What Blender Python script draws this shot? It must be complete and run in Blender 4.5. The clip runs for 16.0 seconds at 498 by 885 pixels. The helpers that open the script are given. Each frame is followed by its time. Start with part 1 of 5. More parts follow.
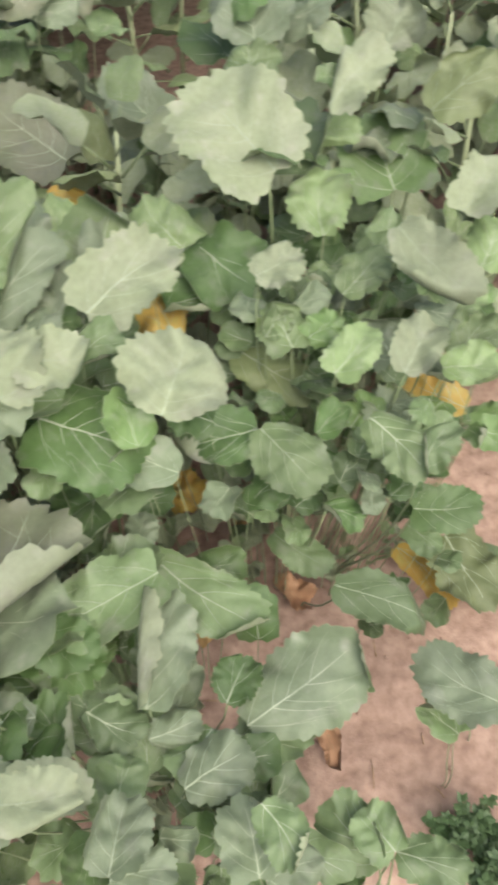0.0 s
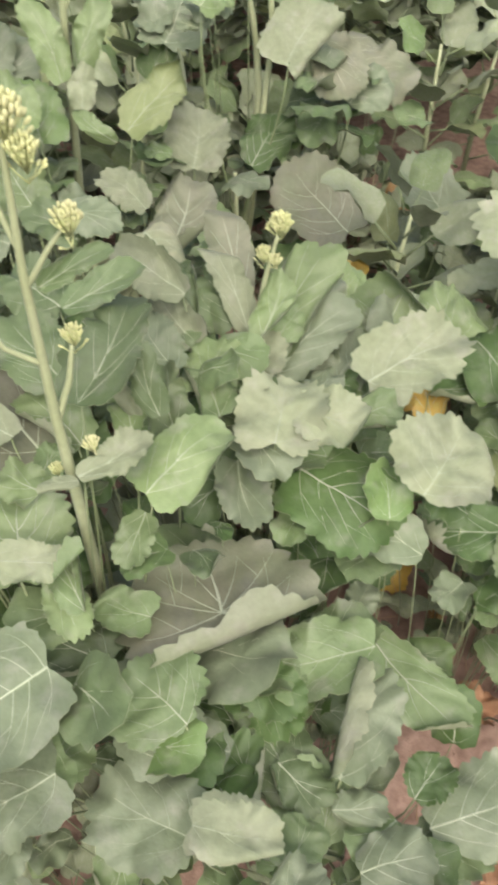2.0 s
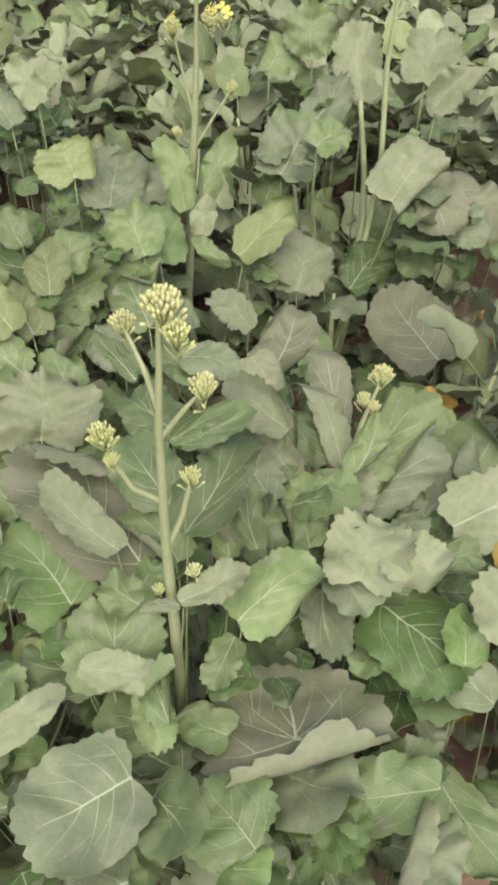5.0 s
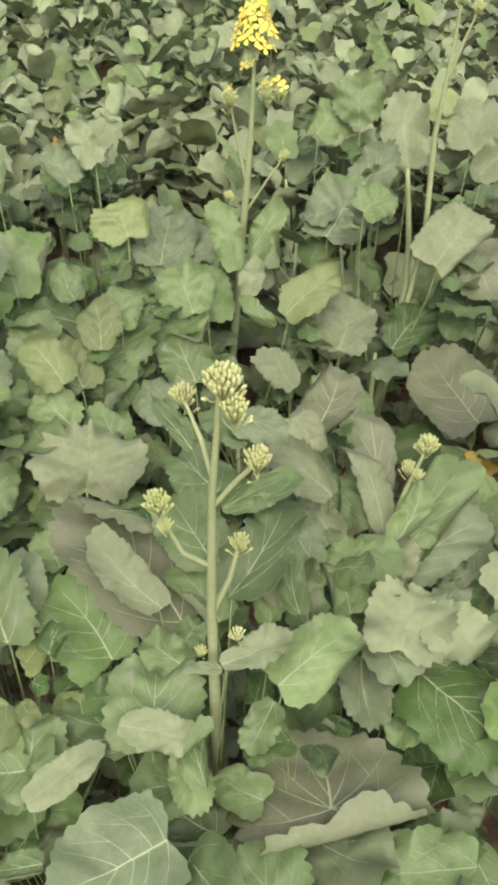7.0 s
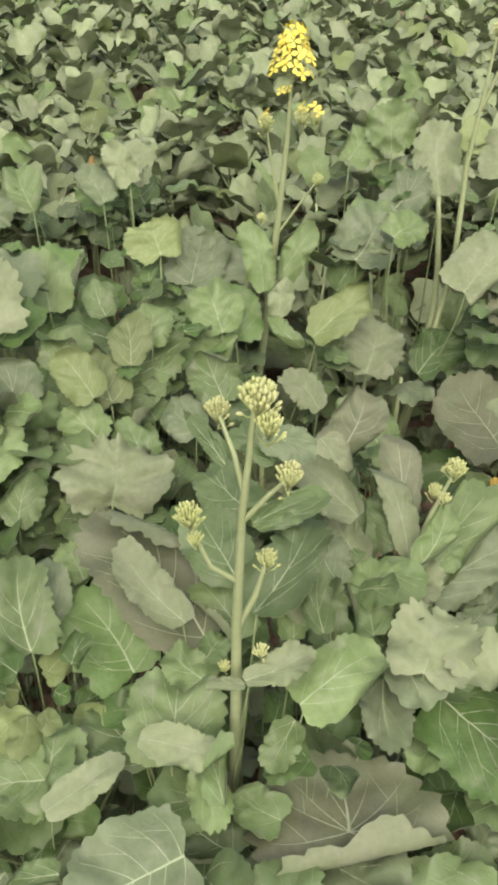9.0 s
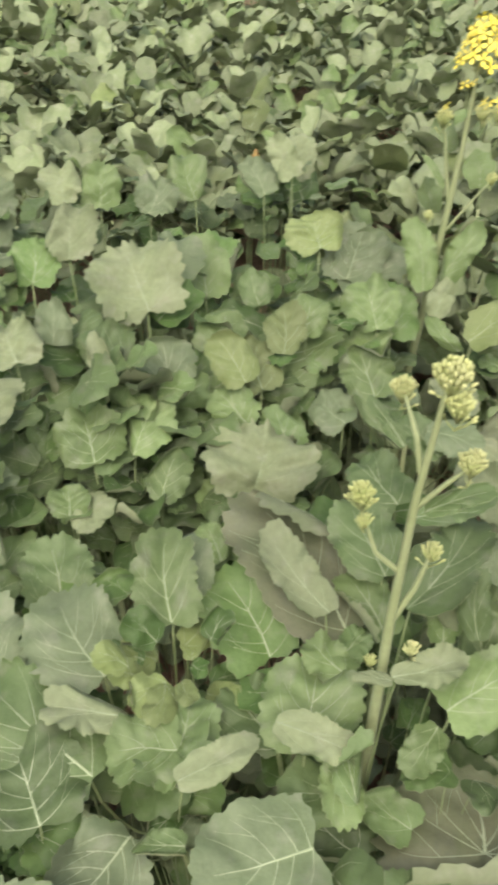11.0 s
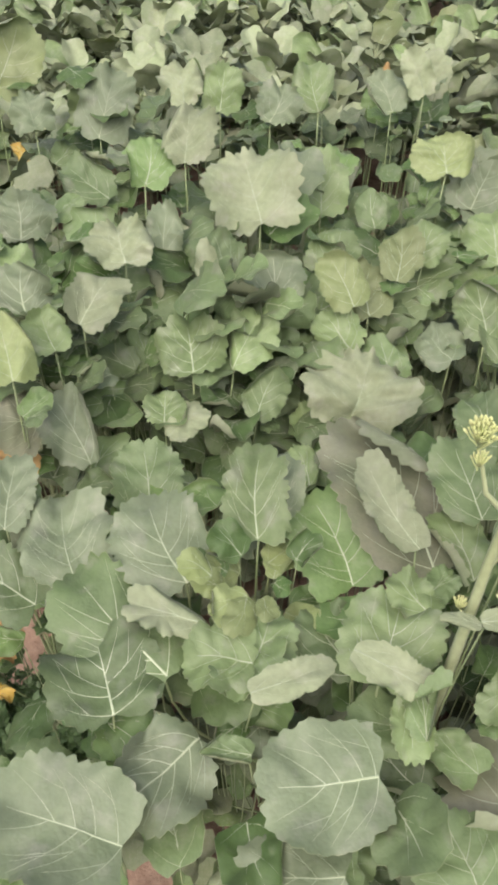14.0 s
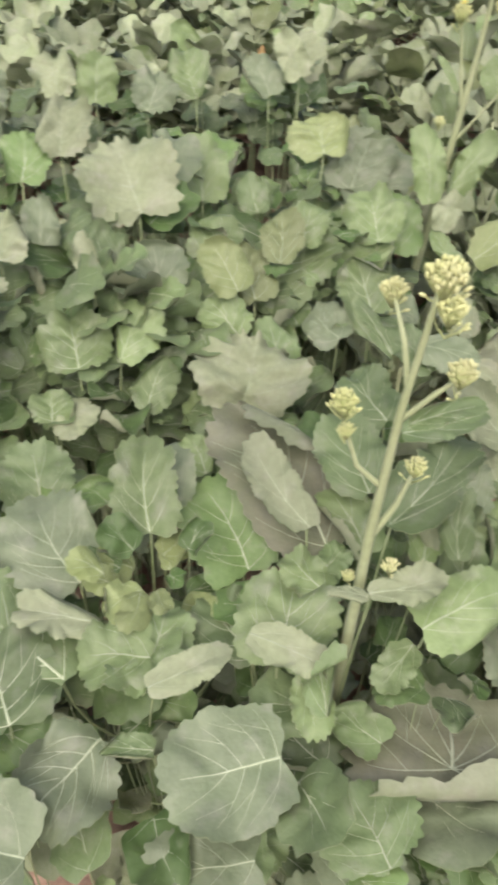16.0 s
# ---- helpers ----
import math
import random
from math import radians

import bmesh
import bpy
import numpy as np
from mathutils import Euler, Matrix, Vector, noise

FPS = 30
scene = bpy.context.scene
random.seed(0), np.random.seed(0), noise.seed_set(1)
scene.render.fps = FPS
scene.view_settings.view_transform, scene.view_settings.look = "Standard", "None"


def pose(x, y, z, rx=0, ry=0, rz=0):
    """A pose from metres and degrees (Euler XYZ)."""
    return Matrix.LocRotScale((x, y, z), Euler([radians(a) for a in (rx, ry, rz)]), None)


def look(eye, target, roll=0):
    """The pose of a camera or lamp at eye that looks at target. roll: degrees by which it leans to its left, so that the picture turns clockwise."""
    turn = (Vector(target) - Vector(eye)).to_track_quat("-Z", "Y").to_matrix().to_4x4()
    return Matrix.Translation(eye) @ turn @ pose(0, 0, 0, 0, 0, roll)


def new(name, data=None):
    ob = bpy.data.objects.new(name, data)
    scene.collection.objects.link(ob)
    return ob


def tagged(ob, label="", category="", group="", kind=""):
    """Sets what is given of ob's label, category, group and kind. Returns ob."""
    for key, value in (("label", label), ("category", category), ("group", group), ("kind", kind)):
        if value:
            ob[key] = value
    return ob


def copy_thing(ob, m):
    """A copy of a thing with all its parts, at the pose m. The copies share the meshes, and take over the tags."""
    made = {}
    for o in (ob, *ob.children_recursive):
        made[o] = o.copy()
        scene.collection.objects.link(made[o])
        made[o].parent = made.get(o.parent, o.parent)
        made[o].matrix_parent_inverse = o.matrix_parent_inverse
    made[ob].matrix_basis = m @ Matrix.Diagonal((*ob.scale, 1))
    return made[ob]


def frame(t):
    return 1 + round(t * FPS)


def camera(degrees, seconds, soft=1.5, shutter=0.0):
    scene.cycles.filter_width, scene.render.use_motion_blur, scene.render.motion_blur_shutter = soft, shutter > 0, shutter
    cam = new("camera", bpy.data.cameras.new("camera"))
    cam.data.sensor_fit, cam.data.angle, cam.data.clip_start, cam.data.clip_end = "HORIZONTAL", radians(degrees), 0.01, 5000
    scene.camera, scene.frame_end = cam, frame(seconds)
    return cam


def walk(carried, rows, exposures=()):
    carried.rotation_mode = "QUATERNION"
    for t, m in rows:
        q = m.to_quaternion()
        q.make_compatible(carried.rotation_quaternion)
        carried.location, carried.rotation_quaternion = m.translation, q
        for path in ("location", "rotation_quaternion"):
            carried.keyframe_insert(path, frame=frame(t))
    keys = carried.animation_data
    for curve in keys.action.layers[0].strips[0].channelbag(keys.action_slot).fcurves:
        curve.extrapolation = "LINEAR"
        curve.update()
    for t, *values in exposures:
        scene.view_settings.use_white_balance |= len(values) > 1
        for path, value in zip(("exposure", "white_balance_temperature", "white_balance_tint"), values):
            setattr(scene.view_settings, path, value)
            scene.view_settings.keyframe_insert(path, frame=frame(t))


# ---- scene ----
cam = camera(34.4, 16.0, soft=3.5, shutter=0.5)
PATH = [
    (0, (0.0509, 0.0225, 1.5416), (0.0308, 1.2089, -0.0684), -1.16),
    (0.5, (-0.0041, 0.0090, 1.5472), (-0.1427, 1.2090, -0.0468), -0.75),
    (1, (-0.0388, -0.0016, 1.5581), (-0.2836, 1.2215, -0.0053), -0.77),
    (1.5, (-0.0606, -0.0127, 1.5585), (-0.4045, 1.2293, 0.0290), -0.82),
    (2, (-0.0859, -0.0157, 1.5632), (-0.5111, 1.2402, 0.0659), -0.75),
    (2.5, (-0.1041, -0.0226, 1.5926), (-0.6051, 1.2382, 0.1231), -0.81),
    (3, (-0.1090, -0.0333, 1.6329), (-0.6547, 1.2574, 0.2059), -0.58),
    (3.5, (-0.1230, -0.0380, 1.6472), (-0.7173, 1.2687, 0.2546), -0.66),
    (4, (-0.1260, -0.0347, 1.6589), (-0.7355, 1.2752, 0.2759), -0.47),
    (6.5, (-0.1434, -0.0231, 1.7072), (-0.8292, 1.3210, 0.3945), 0.12),
    (7, (-0.1509, -0.0352, 1.7166), (-0.8726, 1.3156, 0.4303), 0.16),
    (7.5, (-0.1473, -0.0367, 1.7222), (-0.8890, 1.3220, 0.4557), 0.40),
    (8, (-0.1480, -0.0398, 1.7250), (-0.8980, 1.3285, 0.4738), 0.72),
    (10.5, (-0.1955, -0.0847, 1.6862), (-1.1211, 1.1989, 0.4632), 0.79),
    (11, (-0.2138, -0.0960, 1.6719), (-1.2290, 1.1144, 0.4453), 0.19),
    (11.5, (-0.2448, -0.1024, 1.6480), (-1.3428, 0.9916, 0.3841), -0.46),
    (12, (-0.2648, -0.1203, 1.6349), (-1.3676, 0.8637, 0.2875), 0.48),
    (12.5, (-0.2502, -0.1245, 1.6414), (-1.3433, 0.8481, 0.2779), 1.79),
    (13, (-0.2393, -0.1153, 1.6425), (-1.3272, 0.8605, 0.2771), 1.94),
    (13.5, (-0.2303, -0.1075, 1.6466), (-1.3030, 0.8859, 0.2818), 2.22),
    (14, (-0.2497, -0.1135, 1.6430), (-1.3192, 0.8841, 0.2788), 2.14),
    (14.5, (-0.2417, -0.1096, 1.6382), (-1.3172, 0.8786, 0.2720), 1.88),
    (15, (-0.2350, -0.0998, 1.6417), (-1.3074, 0.8861, 0.2714), 1.59),
    (15.5, (-0.2232, -0.0910, 1.6397), (-1.2554, 0.9391, 0.2709), 2.12),
    (16, (-0.2078, -0.0657, 1.6309), (-1.1408, 1.0511, 0.2589), 2.49),
]
EXPOSURES = [(0.0, 0.62, 6350, 5), (3.0, 0.6, 6550, 10), (4.0, 0.45, 6550, 10), (6.5, 0.35, 7000, -4), (8.0, 0.35, 6850, -1), (10.5, 0.29, 7350, -8), (11.3, 0.39, 6850, -3), (12.3, 0.47, 6600, 3), (15.0, 0.52, 6500, 8), (16.0, 0.51, 6550, 9)]
walk(cam, [(t, look(eye, target, roll)) for t, eye, target, roll in PATH], EXPOSURES)

# ---- daylight: a bright, hazy, overcast sky ----
SUN_HEIGHT, SUN_TURN = radians(54), radians(150)
world = bpy.data.worlds.new("sky")
scene.world = world
world.use_nodes = True
wn = world.node_tree
sky = wn.nodes.new("ShaderNodeTexSky")
sky.sky_type, sky.sun_disc = "NISHITA", False
sky.sun_elevation, sky.sun_rotation = SUN_HEIGHT, SUN_TURN
sky.air_density, sky.dust_density, sky.ozone_density = 1.0, 6.0, 0.6
wn.links.new(sky.outputs[0], wn.nodes["Background"].inputs[0])
wn.nodes["Background"].inputs[1].default_value = 0.135
sun_data = bpy.data.lights.new("sun", "SUN")
sun_data.energy, sun_data.angle, sun_data.color = 3.0, radians(85), (1.0, 0.96, 0.9)
sun = new("sun", sun_data)
sun_way = Vector((math.sin(SUN_TURN) * math.cos(SUN_HEIGHT), math.cos(SUN_TURN) * math.cos(SUN_HEIGHT), math.sin(SUN_HEIGHT)))
sun.matrix_world = look(sun_way * 20, (0, 0, 0))


# ---- materials ----
def node_mat(name):
    m = bpy.data.materials.new(name)
    m.use_nodes = True
    t = m.node_tree
    return m, t, t.nodes["Principled BSDF"]


def leaf_mat(name, base, patch, rough=0.5, through_light=0.3, spots=None, vary=0.3, bump=0.35, island=False, bloom=0.06):
    """Leaf skin: two-scale colour noise, a slightly different tone for each leaf, fine netted relief."""
    m, t, p = node_mat(name)
    n, l = t.nodes, t.links
    co = n.new("ShaderNodeTexCoord")
    big = n.new("ShaderNodeTexNoise")
    big.inputs["Scale"].default_value, big.inputs["Detail"].default_value = 11, 3
    fine = n.new("ShaderNodeTexNoise")
    fine.inputs["Scale"].default_value, fine.inputs["Detail"].default_value = 90, 4
    l.new(co.outputs["Object"], big.inputs["Vector"])
    l.new(co.outputs["Object"], fine.inputs["Vector"])
    ramp = n.new("ShaderNodeMapRange")
    ramp.inputs["From Min"].default_value, ramp.inputs["From Max"].default_value = 0.35, 0.68
    l.new(big.outputs["Fac"], ramp.inputs["Value"])
    mix = n.new("ShaderNodeMix")
    mix.data_type = "RGBA"
    mix.inputs["A"].default_value, mix.inputs["B"].default_value = (*base, 1), (*patch, 1)
    l.new(ramp.outputs["Result"], mix.inputs["Factor"])
    out = mix.outputs["Result"]
    if spots:
        dirt = n.new("ShaderNodeTexNoise")
        dirt.inputs["Scale"].default_value, dirt.inputs["Detail"].default_value = 26, 6
        l.new(co.outputs["Object"], dirt.inputs["Vector"])
        cut = n.new("ShaderNodeMapRange")
        cut.inputs["From Min"].default_value, cut.inputs["From Max"].default_value = 0.54, 0.72
        l.new(dirt.outputs["Fac"], cut.inputs["Value"])
        mix2 = n.new("ShaderNodeMix")
        mix2.data_type = "RGBA"
        mix2.inputs["B"].default_value = (*spots, 1)
        l.new(cut.outputs["Result"], mix2.inputs["Factor"])
        l.new(out, mix2.inputs["A"])
        out = mix2.outputs["Result"]
    info = n.new("ShaderNodeNewGeometry" if island else "ShaderNodeObjectInfo")
    tone = n.new("ShaderNodeMapRange")
    tone.inputs["To Min"].default_value, tone.inputs["To Max"].default_value = 1 - vary, 1 + vary
    l.new(info.outputs["Random Per Island" if island else "Random"], tone.inputs["Value"])
    hue = n.new("ShaderNodeHueSaturation")
    fr = n.new("ShaderNodeMapRange")
    fr.inputs["To Min"].default_value, fr.inputs["To Max"].default_value = 0.82, 1.18
    l.new(fine.outputs["Fac"], fr.inputs["Value"])
    mul = n.new("ShaderNodeMath")
    mul.operation = "MULTIPLY"
    l.new(tone.outputs["Result"], mul.inputs[0])
    l.new(fr.outputs["Result"], mul.inputs[1])
    l.new(mul.outputs[0], hue.inputs["Value"])
    l.new(out, hue.inputs["Color"])
    l.new(hue.outputs["Color"], p.inputs["Base Color"])
    p.inputs["Roughness"].default_value = rough
    p.inputs["Specular IOR Level"].default_value = 0.45
    p.inputs["Sheen Weight"].default_value, p.inputs["Sheen Roughness"].default_value = bloom, 0.6
    net = n.new("ShaderNodeTexVoronoi")
    net.feature = "DISTANCE_TO_EDGE"
    net.inputs["Scale"].default_value = 120
    l.new(co.outputs["Object"], net.inputs["Vector"])
    add = n.new("ShaderNodeMath")
    add.operation = "ADD"
    l.new(net.outputs["Distance"], add.inputs[0])
    l.new(fine.outputs["Fac"], add.inputs[1])
    bp = n.new("ShaderNodeBump")
    bp.inputs["Strength"].default_value, bp.inputs["Distance"].default_value = bump, 0.002
    l.new(add.outputs[0], bp.inputs["Height"])
    l.new(bp.outputs["Normal"], p.inputs["Normal"])
    if through_light:
        tr = n.new("ShaderNodeBsdfTranslucent")
        lit = n.new("ShaderNodeHueSaturation")
        lit.inputs["Saturation"].default_value, lit.inputs["Value"].default_value = 1.1, 1.25
        l.new(hue.outputs["Color"], lit.inputs["Color"])
        l.new(lit.outputs["Color"], tr.inputs["Color"])
        ms = n.new("ShaderNodeMixShader")
        ms.inputs[0].default_value = through_light
        l.new(p.outputs[0], ms.inputs[1])
        l.new(tr.outputs[0], ms.inputs[2])
        l.new(ms.outputs[0], n["Material Output"].inputs["Surface"])
    return m


SKINS = {
    "g": ("green", dict(base=(0.115, 0.165, 0.068), patch=(0.14, 0.185, 0.092), spots=(0.175, 0.2, 0.13))),
    "d": ("deep_green", dict(base=(0.082, 0.142, 0.042), patch=(0.107, 0.16, 0.062), spots=(0.145, 0.178, 0.1), through_light=0.4)),
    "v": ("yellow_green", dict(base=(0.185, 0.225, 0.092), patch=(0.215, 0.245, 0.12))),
    "m": ("mauve_green", dict(base=(0.19, 0.212, 0.128), patch=(0.22, 0.218, 0.15), spots=(0.2, 0.205, 0.15))),
    "w": ("pale_grey_green", dict(base=(0.15, 0.188, 0.108), patch=(0.178, 0.208, 0.135), spots=(0.215, 0.234, 0.172), vary=0.12)),
    "q": ("beige_mauve", dict(base=(0.205, 0.225, 0.145), patch=(0.23, 0.23, 0.162), rough=0.6, spots=(0.26, 0.255, 0.185), vary=0.1)),
    # r, e, p: lifted leaf tones, light missing on far rows put into colour
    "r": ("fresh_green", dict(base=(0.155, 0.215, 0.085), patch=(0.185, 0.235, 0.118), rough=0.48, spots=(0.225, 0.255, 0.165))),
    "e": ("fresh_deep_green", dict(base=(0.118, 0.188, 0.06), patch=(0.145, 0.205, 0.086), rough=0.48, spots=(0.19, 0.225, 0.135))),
    "p": ("pale_glaucous_baked_light", dict(base=(0.25, 0.292, 0.168), patch=(0.285, 0.315, 0.205), rough=0.5, spots=(0.32, 0.335, 0.245), vary=0.25)),
    "y": ("yellow", dict(base=(0.46, 0.33, 0.075), patch=(0.45, 0.28, 0.07), spots=(0.42, 0.39, 0.12), vary=0.15)),
    "o": ("dry_orange", dict(base=(0.34, 0.22, 0.085), patch=(0.28, 0.175, 0.075), rough=0.7, spots=(0.2, 0.11, 0.05), vary=0.2)),
    "b": ("dry_brown", dict(base=(0.34, 0.19, 0.105), patch=(0.26, 0.135, 0.075), rough=0.8, spots=(0.42, 0.26, 0.15), through_light=0, vary=0.2)),
    "u": ("underside", dict(base=(0.268, 0.303, 0.185), patch=(0.31, 0.332, 0.228), rough=0.6, spots=(0.34, 0.346, 0.262), vary=0.18, through_light=0.4)),
}
TOP = {k: leaf_mat("leaf_" + name, **look_of) for k, (name, look_of) in SKINS.items()}
UNDER = TOP["u"]
UNDERS = {k: (TOP[k] if k in "yob" else UNDER) for k in TOP}
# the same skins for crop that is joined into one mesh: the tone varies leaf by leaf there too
# r and p add painted-in brightness to the crop, over its waxy pallor
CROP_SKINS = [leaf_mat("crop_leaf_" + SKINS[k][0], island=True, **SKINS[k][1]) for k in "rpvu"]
VEIN = leaf_mat("leaf_vein", (0.313, 0.357, 0.235), (0.392, 0.418, 0.322), through_light=0.1, vary=0.1, bump=0.1)
STEM = leaf_mat("stem_pale_green", (0.27, 0.3, 0.165), (0.31, 0.335, 0.2), through_light=0, vary=0.12, bump=0.2)
PETIOLE = leaf_mat("petiole_green", (0.15, 0.19, 0.085), (0.185, 0.22, 0.11), through_light=0, vary=0.2, bump=0.2)
PEDICEL = leaf_mat("pedicel_pale_green", (0.42, 0.46, 0.2), (0.48, 0.5, 0.26), through_light=0.1, vary=0.1, bump=0.1)
BUD = leaf_mat("bud_yellow_green", (0.5, 0.52, 0.24), (0.58, 0.57, 0.32), through_light=0.1, vary=0.1, bump=0.1)
PETAL = leaf_mat("petal_yellow", (0.85, 0.68, 0.08), (0.88, 0.74, 0.2), through_light=0.2, vary=0.1, bump=0.1)
WEED = leaf_mat("weed_green", (0.063, 0.113, 0.0405), (0.09, 0.14, 0.0585), vary=0.25)
STRAW = leaf_mat("dry_straw", (0.36, 0.243, 0.135), (0.288, 0.18, 0.099), rough=0.8, through_light=0)


def soil_mat():
    m, t, p = node_mat("soil_reddish")
    n, l = t.nodes, t.links
    co = n.new("ShaderNodeTexCoord")
    tex = []
    for scale, detail in ((3, 3), (38, 8), (260, 6)):
        x = n.new("ShaderNodeTexNoise")
        x.inputs["Scale"].default_value, x.inputs["Detail"].default_value = scale, detail
        l.new(co.outputs["Object"], x.inputs["Vector"])
        tex.append(x)
    ramp = n.new("ShaderNodeValToRGB")
    ramp.color_ramp.elements[0].position, ramp.color_ramp.elements[0].color = 0.3, (0.225, 0.145, 0.112, 1)
    ramp.color_ramp.elements[1].position, ramp.color_ramp.elements[1].color = 0.7, (0.395, 0.272, 0.215, 1)
    l.new(tex[1].outputs["Fac"], ramp.inputs["Fac"])
    mix = n.new("ShaderNodeMix")
    mix.data_type, mix.blend_type = "RGBA", "OVERLAY"
    mix.inputs["Factor"].default_value = 0.35
    l.new(ramp.outputs["Color"], mix.inputs["A"])
    l.new(tex[0].outputs["Fac"], mix.inputs["B"])
    l.new(mix.outputs["Result"], p.inputs["Base Color"])
    p.inputs["Roughness"].default_value, p.inputs["Specular IOR Level"].default_value = 0.95, 0.2
    add = n.new("ShaderNodeMath")
    add.operation = "ADD"
    l.new(tex[1].outputs["Fac"], add.inputs[0])
    l.new(tex[2].outputs["Fac"], add.inputs[1])
    bp = n.new("ShaderNodeBump")
    bp.inputs["Strength"].default_value, bp.inputs["Distance"].default_value = 0.45, 0.005
    l.new(add.outputs[0], bp.inputs["Height"])
    l.new(bp.outputs["Normal"], p.inputs["Normal"])
    return m


SOIL = soil_mat()


# ---- mesh helpers ----
def mesh_ob(name, verts, faces, mats, parent=None, label="", slots=None, smooth=True):
    me = bpy.data.meshes.new(name)
    me.from_pydata([tuple(v) for v in verts], [], faces)
    for m in mats:
        me.materials.append(m)
    if slots is not None:
        me.polygons.foreach_set("material_index", slots)
    if smooth:
        me.polygons.foreach_set("use_smooth", [True] * len(me.polygons))
    me.update()
    ob = new(name, me)
    if parent is not None:
        ob.parent = parent
    return tagged(ob, label)


def tube(points, radii, sides=6):
    """Vertices and faces of a tapered tube along points, closed at both ends."""
    pts = np.array(points, float)
    way = np.gradient(pts, axis=0)
    way /= np.linalg.norm(way, axis=1)[:, None] + 1e-9
    side = np.cross(way, (0.31, 0.77, 0.13))
    bad = np.linalg.norm(side, axis=1) < 0.05
    side[bad] = np.cross(way[bad], (1, 0, 0))
    side /= np.linalg.norm(side, axis=1)[:, None]
    up = np.cross(side, way)
    verts, faces = [], []
    for i, (p, s, u, r) in enumerate(zip(pts, side, up, radii)):
        for k in range(sides):
            a = 2 * math.pi * k / sides
            verts.append(p + r * (math.cos(a) * s + math.sin(a) * u))
    for i in range(len(pts) - 1):
        for k in range(sides):
            a, b = i * sides + k, i * sides + (k + 1) % sides
            faces.append((a, b, b + sides, a + sides))
    faces.append(tuple(range(sides))[::-1])
    faces.append(tuple(range((len(pts) - 1) * sides, len(pts) * sides)))
    return verts, faces


def bezier(p0, p1, p2, p3, n=9):
    t = np.linspace(0, 1, n)[:, None]
    p0, p1, p2, p3 = (np.array(p, float) for p in (p0, p1, p2, p3))
    return (1 - t) ** 3 * p0 + 3 * t * (1 - t) ** 2 * p1 + 3 * t * t * (1 - t) * p2 + t**3 * p3


def ellipsoid(centre, axis, long, wide, rings=4, sides=6):
    """A small bud: vertices and faces."""
    a = Vector(axis).normalized()
    q = a.to_track_quat("Z", "Y")
    verts, faces = [], []
    for i in range(rings + 1):
        th = math.pi * i / rings
        r = max(math.sin(th), 0.02) * wide
        for k in range(sides):
            ph = 2 * math.pi * k / sides
            verts.append(Vector(centre) + q @ Vector((r * math.cos(ph), r * math.sin(ph), -math.cos(th) * long)))
    for i in range(rings):
        for k in range(sides):
            a0, b0 = i * sides + k, i * sides + (k + 1) % sides
            faces.append((a0, b0, b0 + sides, a0 + sides))
    return verts, faces


def joined(pieces):
    verts, faces = [], []
    for v, f in pieces:
        k = len(verts)
        verts.extend(v)
        faces.extend(tuple(i + k for i in face) for face in f)
    return verts, faces


